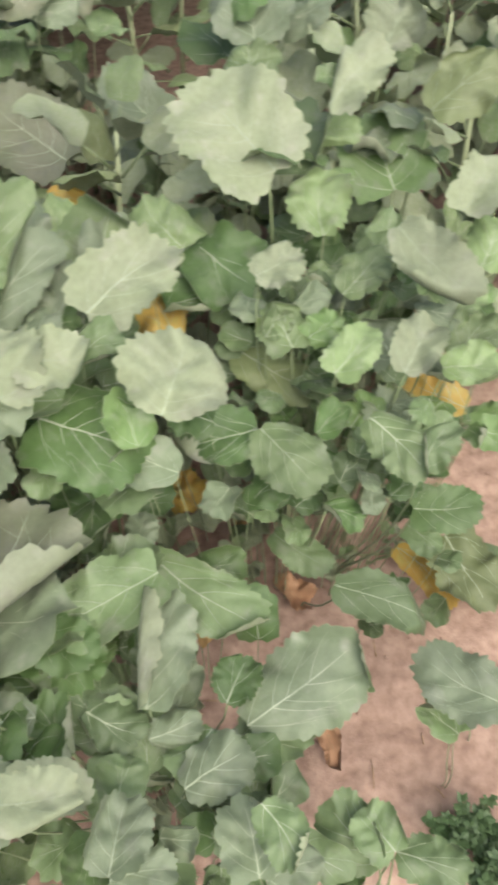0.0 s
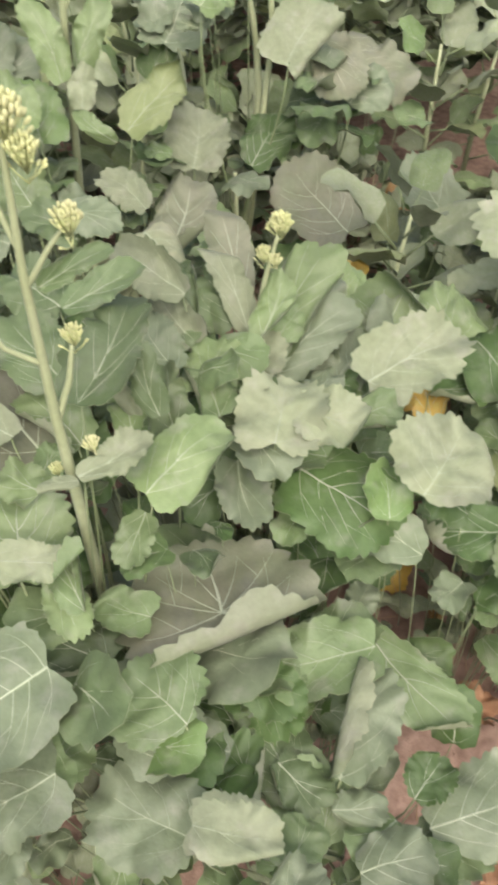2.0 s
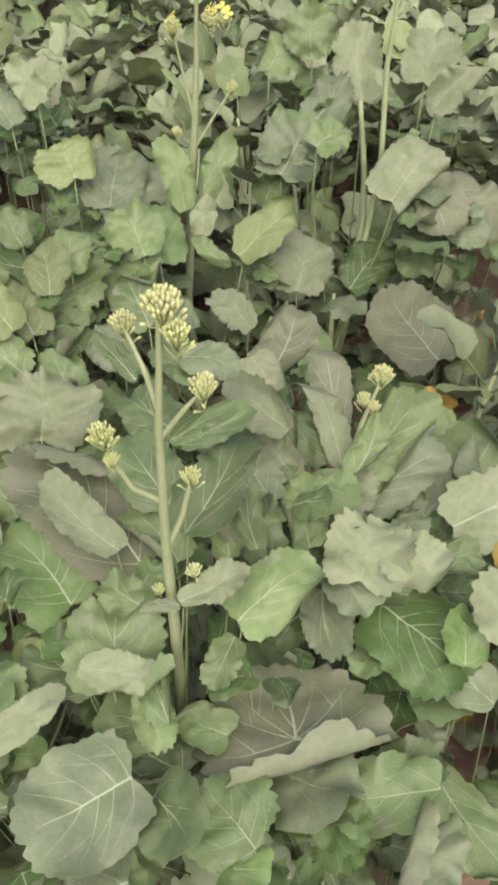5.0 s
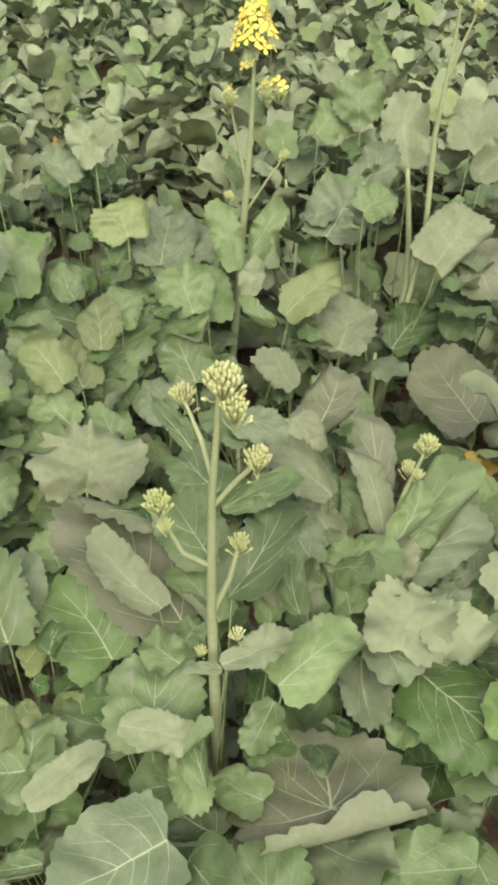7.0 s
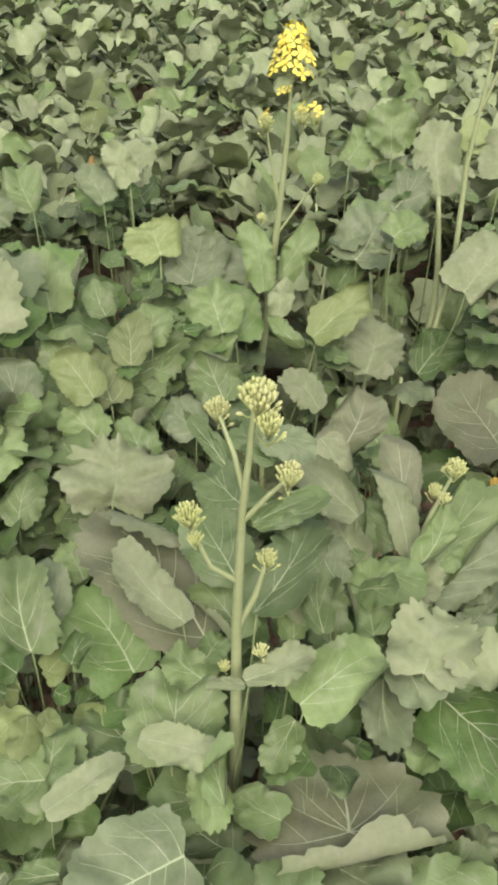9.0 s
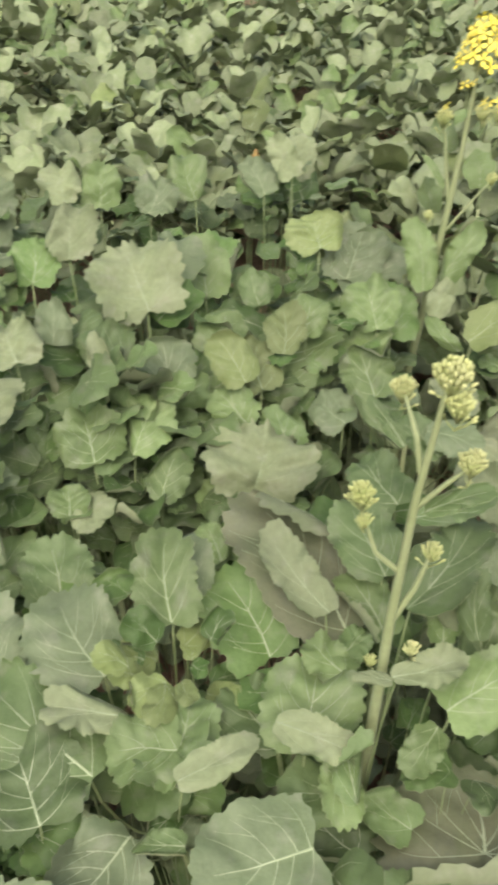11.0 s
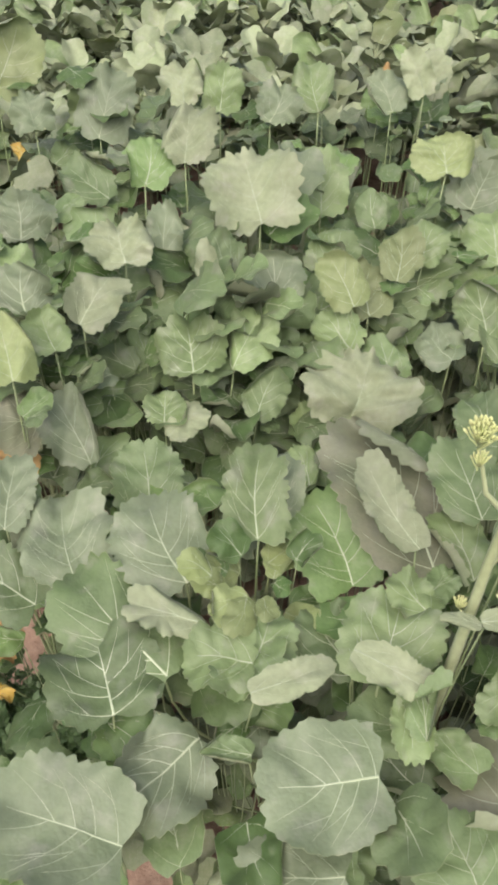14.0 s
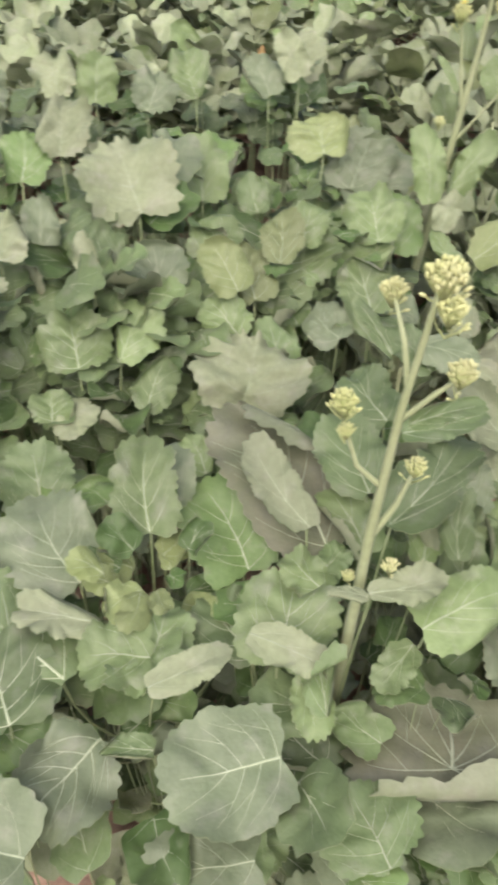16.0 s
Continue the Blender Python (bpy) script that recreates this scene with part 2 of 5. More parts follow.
# ---- leaves ----
def blade(long, wide, seed, droop=12, fold=8, rolls=None, crisp=1.0, rings=7, teeth=28, veins=2, two_sided=True, broad=False):
    """A rounded, toothed, wavy blade from the origin along +y, its face up: verts, faces, slots (0 top, 1 underside, 2 veins), size of the skin.
    rolls: (direction in degrees from the tip, distance, turn in degrees) of margins that roll up or, with a negative turn, down."""
    g = np.random.default_rng(seed)
    fine = rings > 6
    sectors = teeth * 3 if fine else teeth
    ph = g.uniform(0, 2 * np.pi, 10)
    mid = g.uniform(0.47, 0.55) if broad else g.uniform(0.5, 0.62)
    power = g.uniform(2.1, 2.5)
    ear = g.uniform(0.12, 0.3) if broad else g.uniform(-0.1, 0.24)
    lobes, lob = int(g.integers(6, 11)), g.uniform(0.07, 0.2) * (0.6 if broad else 1)
    notch = g.uniform(0.3, 1.5, 16)
    ruff = g.uniform(0.05, 0.105) * crisp
    waves, frill = int(g.integers(3, 6)), int(g.integers(7, 12))
    cup = g.uniform(-0.75, 0.3) * (0.5 if broad else 1)
    lean = g.uniform(-0.12, 0.12)
    sway = g.uniform(-0.07, 0.07)
    bite = g.uniform(0.15, 1.0, teeth)
    tand = math.tan(radians(fold))
    if rolls is None:
        rolls = []
        for _ in range(int(g.integers(0, 3)) if crisp > 0.5 else 0):
            turn = g.uniform(45, 135) if g.random() < 0.7 else -g.uniform(35, 80)
            rolls.append((g.choice((-1, 1)) * g.uniform(20, 125), g.uniform(0.42, 0.78), turn))
    us = np.linspace(0, 1, 40)
    th = radians(droop) * us**1.2
    yc = np.r_[0, np.cumsum((np.cos(th[1:]) + np.cos(th[:-1])) / 2)] * long / 39
    zc = -np.r_[0, np.cumsum((np.sin(th[1:]) + np.sin(th[:-1])) / 2)] * long / 39
    tip_turn, tip_far = math.atan2(zc[-1], yc[-1]), math.hypot(yc[-1], zc[-1]) / long
    cy = mid * long

    def rim(a):
        """Distance of the margin from the blade's middle, in the direction a from the tip."""
        sn, cs = np.abs(np.sin(a)), np.cos(a)
        reach = np.where(cs > 0, long - cy, cy)
        r = ((sn / (0.5 * wide)) ** power + (np.abs(cs) / reach) ** power) ** (-1 / power)
        back = np.pi - np.abs(a)
        r = r * (1 + ear * np.exp(-(((back - 0.62) / 0.34) ** 2)) - 0.10 * np.exp(-((back / 0.16) ** 2)))
        turn = 0.5 * lobes * a + ph[0]
        deep = notch[np.clip(np.floor(turn / np.pi + 0.5).astype(int) + 8, 0, 15)]
        return r * (1 - lob * deep * (1 - np.abs(np.sin(turn)) ** 0.55) * np.clip(back / 0.4, 0, 1) + 0.25 * lob)

    def surf(x, y):
        dx, dy = x, y - cy
        a = np.arctan2(dx, dy)
        r = np.clip(np.hypot(dx, dy) / rim(a), 0, 1.1)
        hold = np.clip(y / (0.22 * long), 0, 1)
        z = tand * (np.sqrt(x * x + (0.04 * wide) ** 2) - 0.04 * wide) + cup * x * x / wide + lean * x * (y / long - 0.4)
        z = z + ruff * wide * hold * (r**2.6 * np.sin(waves * a + ph[1]) + 0.5 * r**5 * np.sin(frill * a + ph[2]))
        z = z + 0.016 * crisp * wide * np.sin(np.pi * np.clip(r, 0, 1)) * np.cos(2 * np.pi * (3.6 * y / long - 2.0 * np.abs(x) / wide) + ph[3])
        z = z + 0.045 * crisp * wide * np.sin(7 * y / long + 3 * x / wide + ph[4]) * np.cos(5 * x / wide - 4 * y / long + ph[5])
        for way, far, turn in rolls:
            nx, ny = math.sin(radians(way)), math.cos(radians(way))
            edge = far * float(rim(np.array(radians(way))))
            over = np.maximum(dx * nx + dy * ny - edge, 0)
            bend, sgn = radians(abs(turn)), (1 if turn > 0 else -1)
            rho = 0.075 * wide
            ang = np.minimum(over / rho, bend)
            rest = np.maximum(over - rho * bend, 0)
            move = rho * np.sin(ang) + rest * math.cos(bend) - over
            x, y = x + move * nx, y + move * ny
            z = z * (1 - 0.6 * np.clip(over / (0.2 * wide), 0, 1)) + sgn * (rho * (1 - np.cos(ang)) + rest * math.sin(bend))
        u = np.clip(y / long, -0.3, 1.2)
        x = x + sway * long * np.sin(np.pi * np.clip(u, 0, 1))
        t = np.interp(u, us, th)
        off = y - np.clip(y, 0, long)
        y, z = np.interp(u, us, yc) + off * np.cos(t) + z * np.sin(t), np.interp(u, us, zc) - off * np.sin(t) + z * np.cos(t)
        c, sn = math.cos(-tip_turn), math.sin(-tip_turn)
        return np.stack([x, (c * y - sn * z) / tip_far, (sn * y + c * z) / tip_far], -1)

    a = 2 * np.pi * (np.arange(sectors) + 0.5) / sectors - np.pi
    saw = bite[np.arange(sectors) * teeth // sectors] - 0.5
    saw = (saw + 0.5) * np.array((-0.75, 0.35, 1.0))[np.arange(sectors) % 3] if fine else saw
    depth = g.uniform(0.05, 0.095) if fine else 0.18
    rr = np.linspace(0, 1, rings + 1)[1:] ** 0.85
    edge = rim(a)
    reach = rr[:, None] * edge * (1 + depth * saw * np.clip((np.pi - np.abs(a)) / 0.5, 0, 1) * rr[:, None] ** 8)
    flat = np.concatenate([[[0.0, cy]], np.stack([reach * np.sin(a), cy + reach * np.cos(a)], -1).reshape(-1, 2)])
    top = surf(flat[:, 0], flat[:, 1])
    tris = []
    for k in range(sectors):
        n = (k + 1) % sectors
        tris.append((0, 1 + n, 1 + k))
        for i in range(rings - 1):
            p, q, p2, q2 = 1 + i * sectors + k, 1 + i * sectors + n, 1 + (i + 1) * sectors + k, 1 + (i + 1) * sectors + n
            tris += [(p, q, q2), (p, q2, p2)]
    t3 = np.array(tris)
    fn = np.cross(top[t3[:, 1]] - top[t3[:, 0]], top[t3[:, 2]] - top[t3[:, 0]])
    if fn[:, 2].sum() < 0:
        t3 = t3[:, ::-1]
        fn = -fn
    vn = np.zeros_like(top)
    for j in range(3):
        np.add.at(vn, t3[:, j], fn)
    vn /= np.linalg.norm(vn, axis=1)[:, None] + 1e-12
    thick = 0.0011 * max(1.0, long / 0.2)
    verts, faces, slots, count = [top], [tuple(q) for q in t3.tolist()], [0] * len(t3), len(top)
    if two_sided:
        verts.append(top - thick * vn)
        faces += [tuple(i + count for i in q[::-1]) for q in t3.tolist()]
        slots += [1] * len(t3)
        count *= 2
    skin = count
    if veins:
        m = 13 if veins == 2 else 6
        slim = g.uniform(0.35, 0.78)
        foot = 0.45 if any(abs(k[0]) > 150 for k in rolls) else 0.04
        lines = [(np.zeros(m), np.linspace(foot, 0.84, m) * long, 0.0052, 0.0009)]
        pairs = 0 if veins == 3 else 2 if wide < 0.075 or veins == 1 else 3 if wide < 0.13 else 4
        s = np.linspace(0, 1, 9 if veins > 1 else 4)[:, None]

        def spring(start, away, reach_to, sag):
            end = np.array((math.sin(away), math.cos(away))) * float(rim(np.array(away))) * reach_to + (0, cy)
            ctrl = 0.55 * end + 0.45 * start - (0, sag * long)
            return (1 - s) ** 2 * start + 2 * s * (1 - s) * ctrl + s * s * end

        for k in range(pairs):
            for sgn in (-1, 1):
                y0 = max(0.04 + 0.60 * k / pairs + g.uniform(-0.03, 0.05), foot) * long
                away = sgn * radians((122 - 60 * foot) - (88 - 50 * foot) * k / max(pairs - 1, 1) + g.uniform(-9, 9))
                line = spring(np.array((0.0, y0)), away, g.uniform(0.75, 0.93), 0.07)
                lines.append((line[:, 0], line[:, 1], 0.0020, 0.0003))
                if veins > 1 and wide > 0.09 and k < pairs - 1:
                    fork = line[int(g.integers(3, 6))]
                    line = spring(fork, away - sgn * radians(g.uniform(16, 28)), g.uniform(0.7, 0.85), 0.03)
                    lines.append((line[:, 0], line[:, 1], 0.0011, 0.0002))
        e = 0.012 * long
        for lx, ly, w0, w1 in lines:
            pos = surf(lx, ly)
            nrm = np.cross(surf(lx + e, ly) - surf(lx - e, ly), surf(lx, ly + e) - surf(lx, ly - e))
            nrm /= np.linalg.norm(nrm, axis=1)[:, None] + 1e-12
            way = np.gradient(pos, axis=0)
            side = np.cross(way, nrm)
            side /= np.linalg.norm(side, axis=1)[:, None] + 1e-9
            half = (np.linspace(w0, w1, len(lx)) * slim * (0.28 + 4.2 * wide) * 0.5)[:, None]
            for sg in ((1, -1) if veins == 2 else (1,)):
                off = thick * (0.7 if sg > 0 else -1.7)
                strip = np.stack([pos - half * side + (off - sg * 0.3 * thick) * nrm, pos + (off + sg * 0.4 * half) * nrm, pos + half * side + (off - sg * 0.3 * thick) * nrm], 1).reshape(-1, 3)
                for i in range(len(lx) - 1):
                    p = count + 3 * i
                    q = [(p, p + 1, p + 4, p + 3), (p + 1, p + 2, p + 5, p + 4)]
                    faces += [f if sg > 0 else f[::-1] for f in q]
                    slots += [2, 2]
                verts.append(strip)
                count += len(strip)
    return np.concatenate(verts), faces, slots, skin


def leaf_pose(base, tip, face):
    y = (Vector(tip) - Vector(base)).normalized()
    x = y.cross(Vector(face)).normalized()
    z = x.cross(y)
    return Matrix(((x.x, y.x, z.x, base[0]), (x.y, y.y, z.y, base[1]), (x.z, y.z, z.z, base[2]), (0, 0, 0, 1)))


LEAF_SPOTS = []
TONE_NAMES = {"v": "yellowing green leaf", "m": "mauve-tinted grey-green leaf", "w": "pale grey-green leaf", "q": "beige turned-over leaf edge", "y": "yellowed leaf", "o": "dry orange leaf", "b": "shrivelled brown leaf"}


def plant(crown, tall, label="broad-leaved grey-green rape plant rooted in the soil", category="crop plant", group="rape plants"):
    root = tagged(new("rape_plant"), label, category, group)
    root.location = (crown[0], crown[1], 0)
    root["crown_height"] = tall
    v, f = tube([(0, 0, -0.02), (0.004, 0.002, 0.4 * tall), (0.0, 0.006, 0.8 * tall)], [0.011, 0.009, 0.005], 8)
    mesh_ob("stem", v, f, [STEM], root)
    return root


def leaf(root, base, tip, face, wide, tone="g", droop=12, fold=8, rolls=None, flip=False, crisp=1.0, stalked=True, rings=7, teeth=28, broad=False):
    """One leaf of a plant, with its veins, and the petiole that joins it to the stem."""
    LEAF_SPOTS.append(((base[0] + tip[0]) / 2, (base[1] + tip[1]) / 2, min(base[2], tip[2], 0.85)))
    long = (Vector(tip) - Vector(base)).length
    if flip:
        face, droop, fold = tuple(-c for c in face), -droop, -fold
    small = rings < 6
    verts, faces, slots, nv = blade(long, wide, int(abs(base[0] * 7919 + base[1] * 10473 + base[2] * 12997) * 10), droop, fold, rolls, crisp, rings, teeth, 1 if small else 2, True, broad)
    cut = len(slots) if small else slots.index(2)
    m = leaf_pose(base, tip, face)
    home = Vector((root.location.x, root.location.y, 0))
    ob = mesh_ob("leaf", verts if small else verts[:nv], faces[:cut], [TOP[tone], UNDERS[tone], VEIN], root, TONE_NAMES.get(tone, ""), slots[:cut])
    ob.matrix_basis = Matrix.Translation(-home) @ m
    ob["size"] = min(long, wide) if not small else 0.0
    if not small:
        ve = [tuple(i - nv for i in f) for f in faces[cut:]]
        mesh_ob("vein_network", verts[nv:], ve, [VEIN if tone not in "ob" else TOP["b"]], ob)
    if stalked:
        inv = m.inverted()
        y = m.to_3x3().col[1]
        b = Vector(base)
        aside = Vector((home.x - b.x, home.y - b.y, 0))
        near = aside.length < (0.03 if small else 0.2)
        start = Vector((home.x, home.y, min(0.3 * b.z, root["crown_height"] * 0.7))) if near else b + aside.normalized() * (0.04 if small else 0.13)
        if not near:
            start.z = -0.02
        far = (b - start).length
        c = [start, start + Vector((0, 0, 0.3 * max(b.z - start.z, 0.05))), b - 0.02 * y - Vector((0, 0, 0.45 * far)), b + 0.1 * long * y - Vector((0, 0, 0.004))]
        pts = bezier(*[inv @ p for p in c], n=9)
        v, f = tube(pts, np.linspace(0.0038, 0.0022, 9) * (0.45 + min(wide, 0.2) * 3) * (0.55 if small else 1), 6)
        mesh_ob("petiole", v, f, [PETIOLE if tone not in "ob" else TOP["b"]], ob)
    return ob


def young_leaves(root, centre, radius, low, high, count, small, large, seed, tone="g"):
    """Small young leaves crowding the heart of a plant."""
    g = random.Random(seed)
    for _ in range(count):
        a, r = g.uniform(0, 6.283), radius * math.sqrt(g.random())
        base = Vector((centre[0] + r * math.cos(a), centre[1] + r * math.sin(a), g.uniform(low, high)))
        b = a + g.uniform(-0.9, 0.9)
        up = g.uniform(-0.2, 0.9)
        way = Vector((math.cos(b), math.sin(b), up)).normalized()
        size = g.uniform(small, large)
        face = sun_way * 0.9 + Vector((-0.2 * way.x + g.uniform(-0.3, 0.3), -0.2 * way.y + g.uniform(-0.3, 0.3), 0.6))
        leaf(root, tuple(base), tuple(base + way * size), tuple(face), size * g.uniform(0.7, 0.95), tone if g.random() < 0.7 else "d", droop=g.uniform(5, 45), rings=3, teeth=28)


def undergrowth(root, seed, each=3):
    """Lesser leaves between and below the large ones of a plant."""
    g = random.Random(seed)
    home = Vector((root.location.x, root.location.y, 0))
    for big in [o for o in root.children if o.name.startswith("leaf") and o.get("size", 0) > 0.075]:
        m = Matrix.Translation(home) @ big.matrix_basis
        size = big["size"]
        for _ in range(each):
            at = m @ Vector((g.uniform(-0.75, 0.75) * size, g.uniform(-0.2, 1.1) * size, 0))
            at.z = max(at.z - g.uniform(0.035, 0.12), 0.12)
            a = g.uniform(0, 6.283)
            way = Vector((math.cos(a), math.sin(a), g.uniform(-0.25, 0.55))).normalized()
            long = size * g.uniform(0.55, 0.85)
            face = Vector((g.uniform(-0.45, 0.45), g.uniform(-0.6, 0.2), 1))
            leaf(root, tuple(at), tuple(at + way * long), tuple(face), long * g.uniform(0.75, 1.0), g.choice("ggdew"), droop=g.uniform(5, 45), rings=4, teeth=32)


# ---- ground ----
def ground_height(x, y):
    h = 0.035 * noise.noise((x * 1.7, y * 1.7, 0.3)) + 0.016 * noise.noise((x * 6, y * 6, 1.3)) + 0.010 * noise.noise((x * 17, y * 17, 4.1)) + 0.0035 * noise.noise((x * 45, y * 45, 2.2))
    return h - 0.02


def build_ground():
    s = np.linspace(-1, 1, 261)
    axis = np.sign(s) * (np.abs(s) * 2.3 + 300 * np.abs(s) ** 9)
    xs, ys = axis - 0.2, axis + 0.8
    verts = [(x, y, ground_height(x, y) if abs(x) < 9 and abs(y) < 9 else 0.0) for x in xs for y in ys]
    n = len(s)
    faces = [(i * n + k, (i + 1) * n + k, (i + 1) * n + k + 1, i * n + k + 1) for i in range(n - 1) for k in range(n - 1)]
    ob = mesh_ob("ground", verts, faces, [SOIL])
    tagged(ob, "bare reddish-brown field soil with small clods", "soil", kind="structure")


build_ground()

# ---- the plants close by ----
rape_p1 = plant((-0.468, 0.450), 0.55, "tall rape plant with a budding flower stalk and broad leaves")
leaf(rape_p1, (-0.476, 0.231, 0.498), (-0.437, 0.316, 0.502), (0.106, -0.089, 0.990), 0.085, "g")
leaf(rape_p1, (-0.386, 0.457, 0.596), (-0.468, 0.455, 0.604), (0.090, -0.161, 0.983), 0.062, "g")
leaf(rape_p1, (-0.475, 0.334, 0.495), (-0.445, 0.445, 0.505), (0.083, -0.114, 0.990), 0.098, "d")
leaf(rape_p1, (-0.424, 0.401, 0.554), (-0.547, 0.405, 0.566), (0.093, -0.122, 0.988), 0.104, "g")
leaf(rape_p1, (-0.518, 0.465, 0.673), (-0.445, 0.376, 0.648), (0.128, -0.176, 0.976), 0.057, "r", fold=20)
leaf(rape_p1, (-0.552, 0.527, 0.712), (-0.629, 0.535, 0.728), (0.169, -0.218, 0.961), 0.061, "r")
leaf(rape_p1, (-0.543, 0.612, 0.724), (-0.649, 0.649, 0.756), (0.187, -0.280, 0.942), 0.083, "r")
leaf(rape_p1, (-0.614, 0.572, 0.755), (-0.774, 0.615, 0.807), (0.231, -0.268, 0.935), 0.069, "g", flip=True, crisp=0.6, rolls=())
leaf(rape_p1, (-0.582, 0.634, 1.033), (-0.672, 0.660, 1.068), (0.248, -0.355, 0.902), 0.030, "r", stalked=False)
leaf(rape_p1, (-0.549, 0.641, 0.939), (-0.479, 0.734, 0.961), (0.178, -0.353, 0.919), 0.045, "g", fold=24, stalked=False)
leaf(rape_p1, (-0.413, 0.643, 0.759), (-0.477, 0.719, 0.801), (0.154, -0.375, 0.914), 0.062, "r", fold=34, crisp=1.6)
leaf(rape_p1, (-0.458, 0.608, 0.783), (-0.515, 0.670, 0.818), (0.180, -0.361, 0.915), 0.044, "r", fold=38, crisp=1.5)
leaf(rape_p1, (-0.498, 0.551, 0.871), (-0.493, 0.727, 0.931), (0.167, -0.324, 0.931), 0.075, "g", fold=28)
leaf(rape_p1, (-0.583, 0.666, 0.777), (-0.704, 0.727, 0.824), (0.208, -0.310, 0.928), 0.103, "g", crisp=0.7)
leaf(rape_p1, (-0.412, 0.532, 0.730), (-0.412, 0.454, 0.711), (0.117, -0.236, 0.965), 0.049, "r")
leaf(rape_p1, (-0.473, 0.487, 0.823), (-0.412, 0.571, 0.837), (0.141, -0.272, 0.952), 0.048, "g", flip=True)
leaf(rape_p1, (-0.408, 0.524, 0.766), (-0.344, 0.652, 0.794), (0.093, -0.256, 0.962), 0.089, "r", droop=25)
leaf(rape_p1, (-0.593, 0.591, 0.703), (-0.860, 0.673, 0.781), (0.187, -0.283, 0.941), 0.182, "m", crisp=0.6, rolls=((72, 0.34, 168),))
leaf(rape_p1, (-0.417, 0.238, 0.581), (-0.513, 0.138, 0.579), (0.063, -0.079, 0.995), 0.102, "w", broad=True, droop=15)
leaf(rape_p1, (-0.576, 0.414, 0.645), (-0.695, 0.434, 0.666), (0.141, -0.185, 0.972), 0.113, "g", crisp=0.8)
leaf(rape_p1, (-0.590, 0.403, 0.715), (-0.440, 0.443, 0.705), (0.133, -0.248, 0.960), 0.050, "g", flip=True, droop=20)
leaf(rape_p1, (-0.538, 0.404, 0.684), (-0.599, 0.520, 0.717), (0.122, -0.206, 0.971), 0.141, "r", broad=True, droop=22, rolls=((120, 0.75, 80),))
leaf(rape_p1, (-0.456, 0.328, 0.668), (-0.547, 0.199, 0.662), (0.077, -0.105, 0.992), 0.157, "w", broad=True, crisp=0.55, droop=6, fold=2, rolls=())
leaf(rape_p1, (-0.446, 0.402, 0.664), (-0.516, 0.463, 0.686), (0.138, -0.196, 0.971), 0.054, "g", stalked=False)
leaf(rape_p1, (-0.413, 0.606, 0.827), (-0.446, 0.646, 0.912), (0.335, -0.795, 0.505), 0.038, "g", stalked=False)
leaf(rape_p1, (-0.455, 0.623, 0.783), (-0.495, 0.643, 0.843), (0.376, -0.775, 0.507), 0.026, "g", flip=True, stalked=False)
leaf(rape_p1, (-0.485, 0.518, 1.076), (-0.432, 0.589, 1.092), (0.176, -0.337, 0.925), 0.026, "g", stalked=False)
leaf(rape_p1, (-0.514, 0.519, 1.148), (-0.583, 0.543, 1.175), (0.240, -0.342, 0.909), 0.017, "g", stalked=False)
leaf(rape_p1, (-0.465, 0.483, 0.827), (-0.507, 0.455, 0.827), (0.074, -0.112, 0.991), 0.019, "g", flip=True, stalked=False)
leaf(rape_p1, (-0.577, 0.549, 0.712), (-0.575, 0.603, 0.728), (0.139, -0.299, 0.944), 0.047, "g")
young_leaves(rape_p1, (-0.504, 0.559), 0.1, 0.45, 0.6, 14, 0.06, 0.1, 45, 'd')
rape_p2 = plant((-0.378, 0.873), 0.48, "rape plant with a young budding stalk and upright leaves")
leaf(rape_p2, (-0.318, 0.966, 0.662), (-0.344, 1.122, 0.739), (0.155, -0.413, 0.898), 0.097, "w")
leaf(rape_p2, (-0.261, 0.868, 0.611), (-0.196, 0.948, 0.629), (0.092, -0.292, 0.952), 0.104, "w")
leaf(rape_p2, (-0.188, 0.675, 0.438), (-0.268, 0.768, 0.462), (0.077, -0.192, 0.978), 0.117, "d")
leaf(rape_p2, (-0.575, 0.756, 0.956), (-0.655, 0.764, 0.984), (0.259, -0.444, 0.858), 0.052, "g", stalked=False)
leaf(rape_p2, (-0.609, 0.764, 0.985), (-0.525, 0.784, 0.975), (0.197, -0.383, 0.903), 0.058, "w", stalked=False)
leaf(rape_p2, (-0.254, 0.858, 0.680), (-0.212, 0.962, 0.720), (0.032, -0.365, 0.930), 0.085, "w")
leaf(rape_p2, (-0.358, 0.845, 0.774), (-0.353, 0.940, 0.827), (0.109, -0.492, 0.864), 0.057, "r")
leaf(rape_p2, (-0.408, 0.881, 0.754), (-0.471, 0.948, 0.807), (0.159, -0.523, 0.838), 0.079, "g")
leaf(rape_p2, (-0.373, 0.709, 0.735), (-0.435, 0.778, 0.766), (0.106, -0.327, 0.939), 0.074, "g", crisp=1.4)
leaf(rape_p2, (-0.408, 0.741, 0.745), (-0.404, 0.826, 0.776), (0.106, -0.341, 0.934), 0.081, "r")
leaf(rape_p2, (-0.445, 0.738, 0.779), (-0.527, 0.796, 0.821), (0.170, -0.409, 0.897), 0.075, "w")
leaf(rape_p2, (-0.197, 0.852, 0.722), (-0.073, 0.961, 0.759), (0.085, -0.401, 0.912), 0.116, "g", flip=True, broad=True)
leaf(rape_p2, (-0.330, 0.838, 0.714), (-0.245, 0.981, 0.767), (0.054, -0.373, 0.926), 0.088, "w")
leaf(rape_p2, (-0.351, 0.794, 0.723), (-0.377, 0.877, 0.757), (0.086, -0.352, 0.932), 0.103, "g", flip=True)
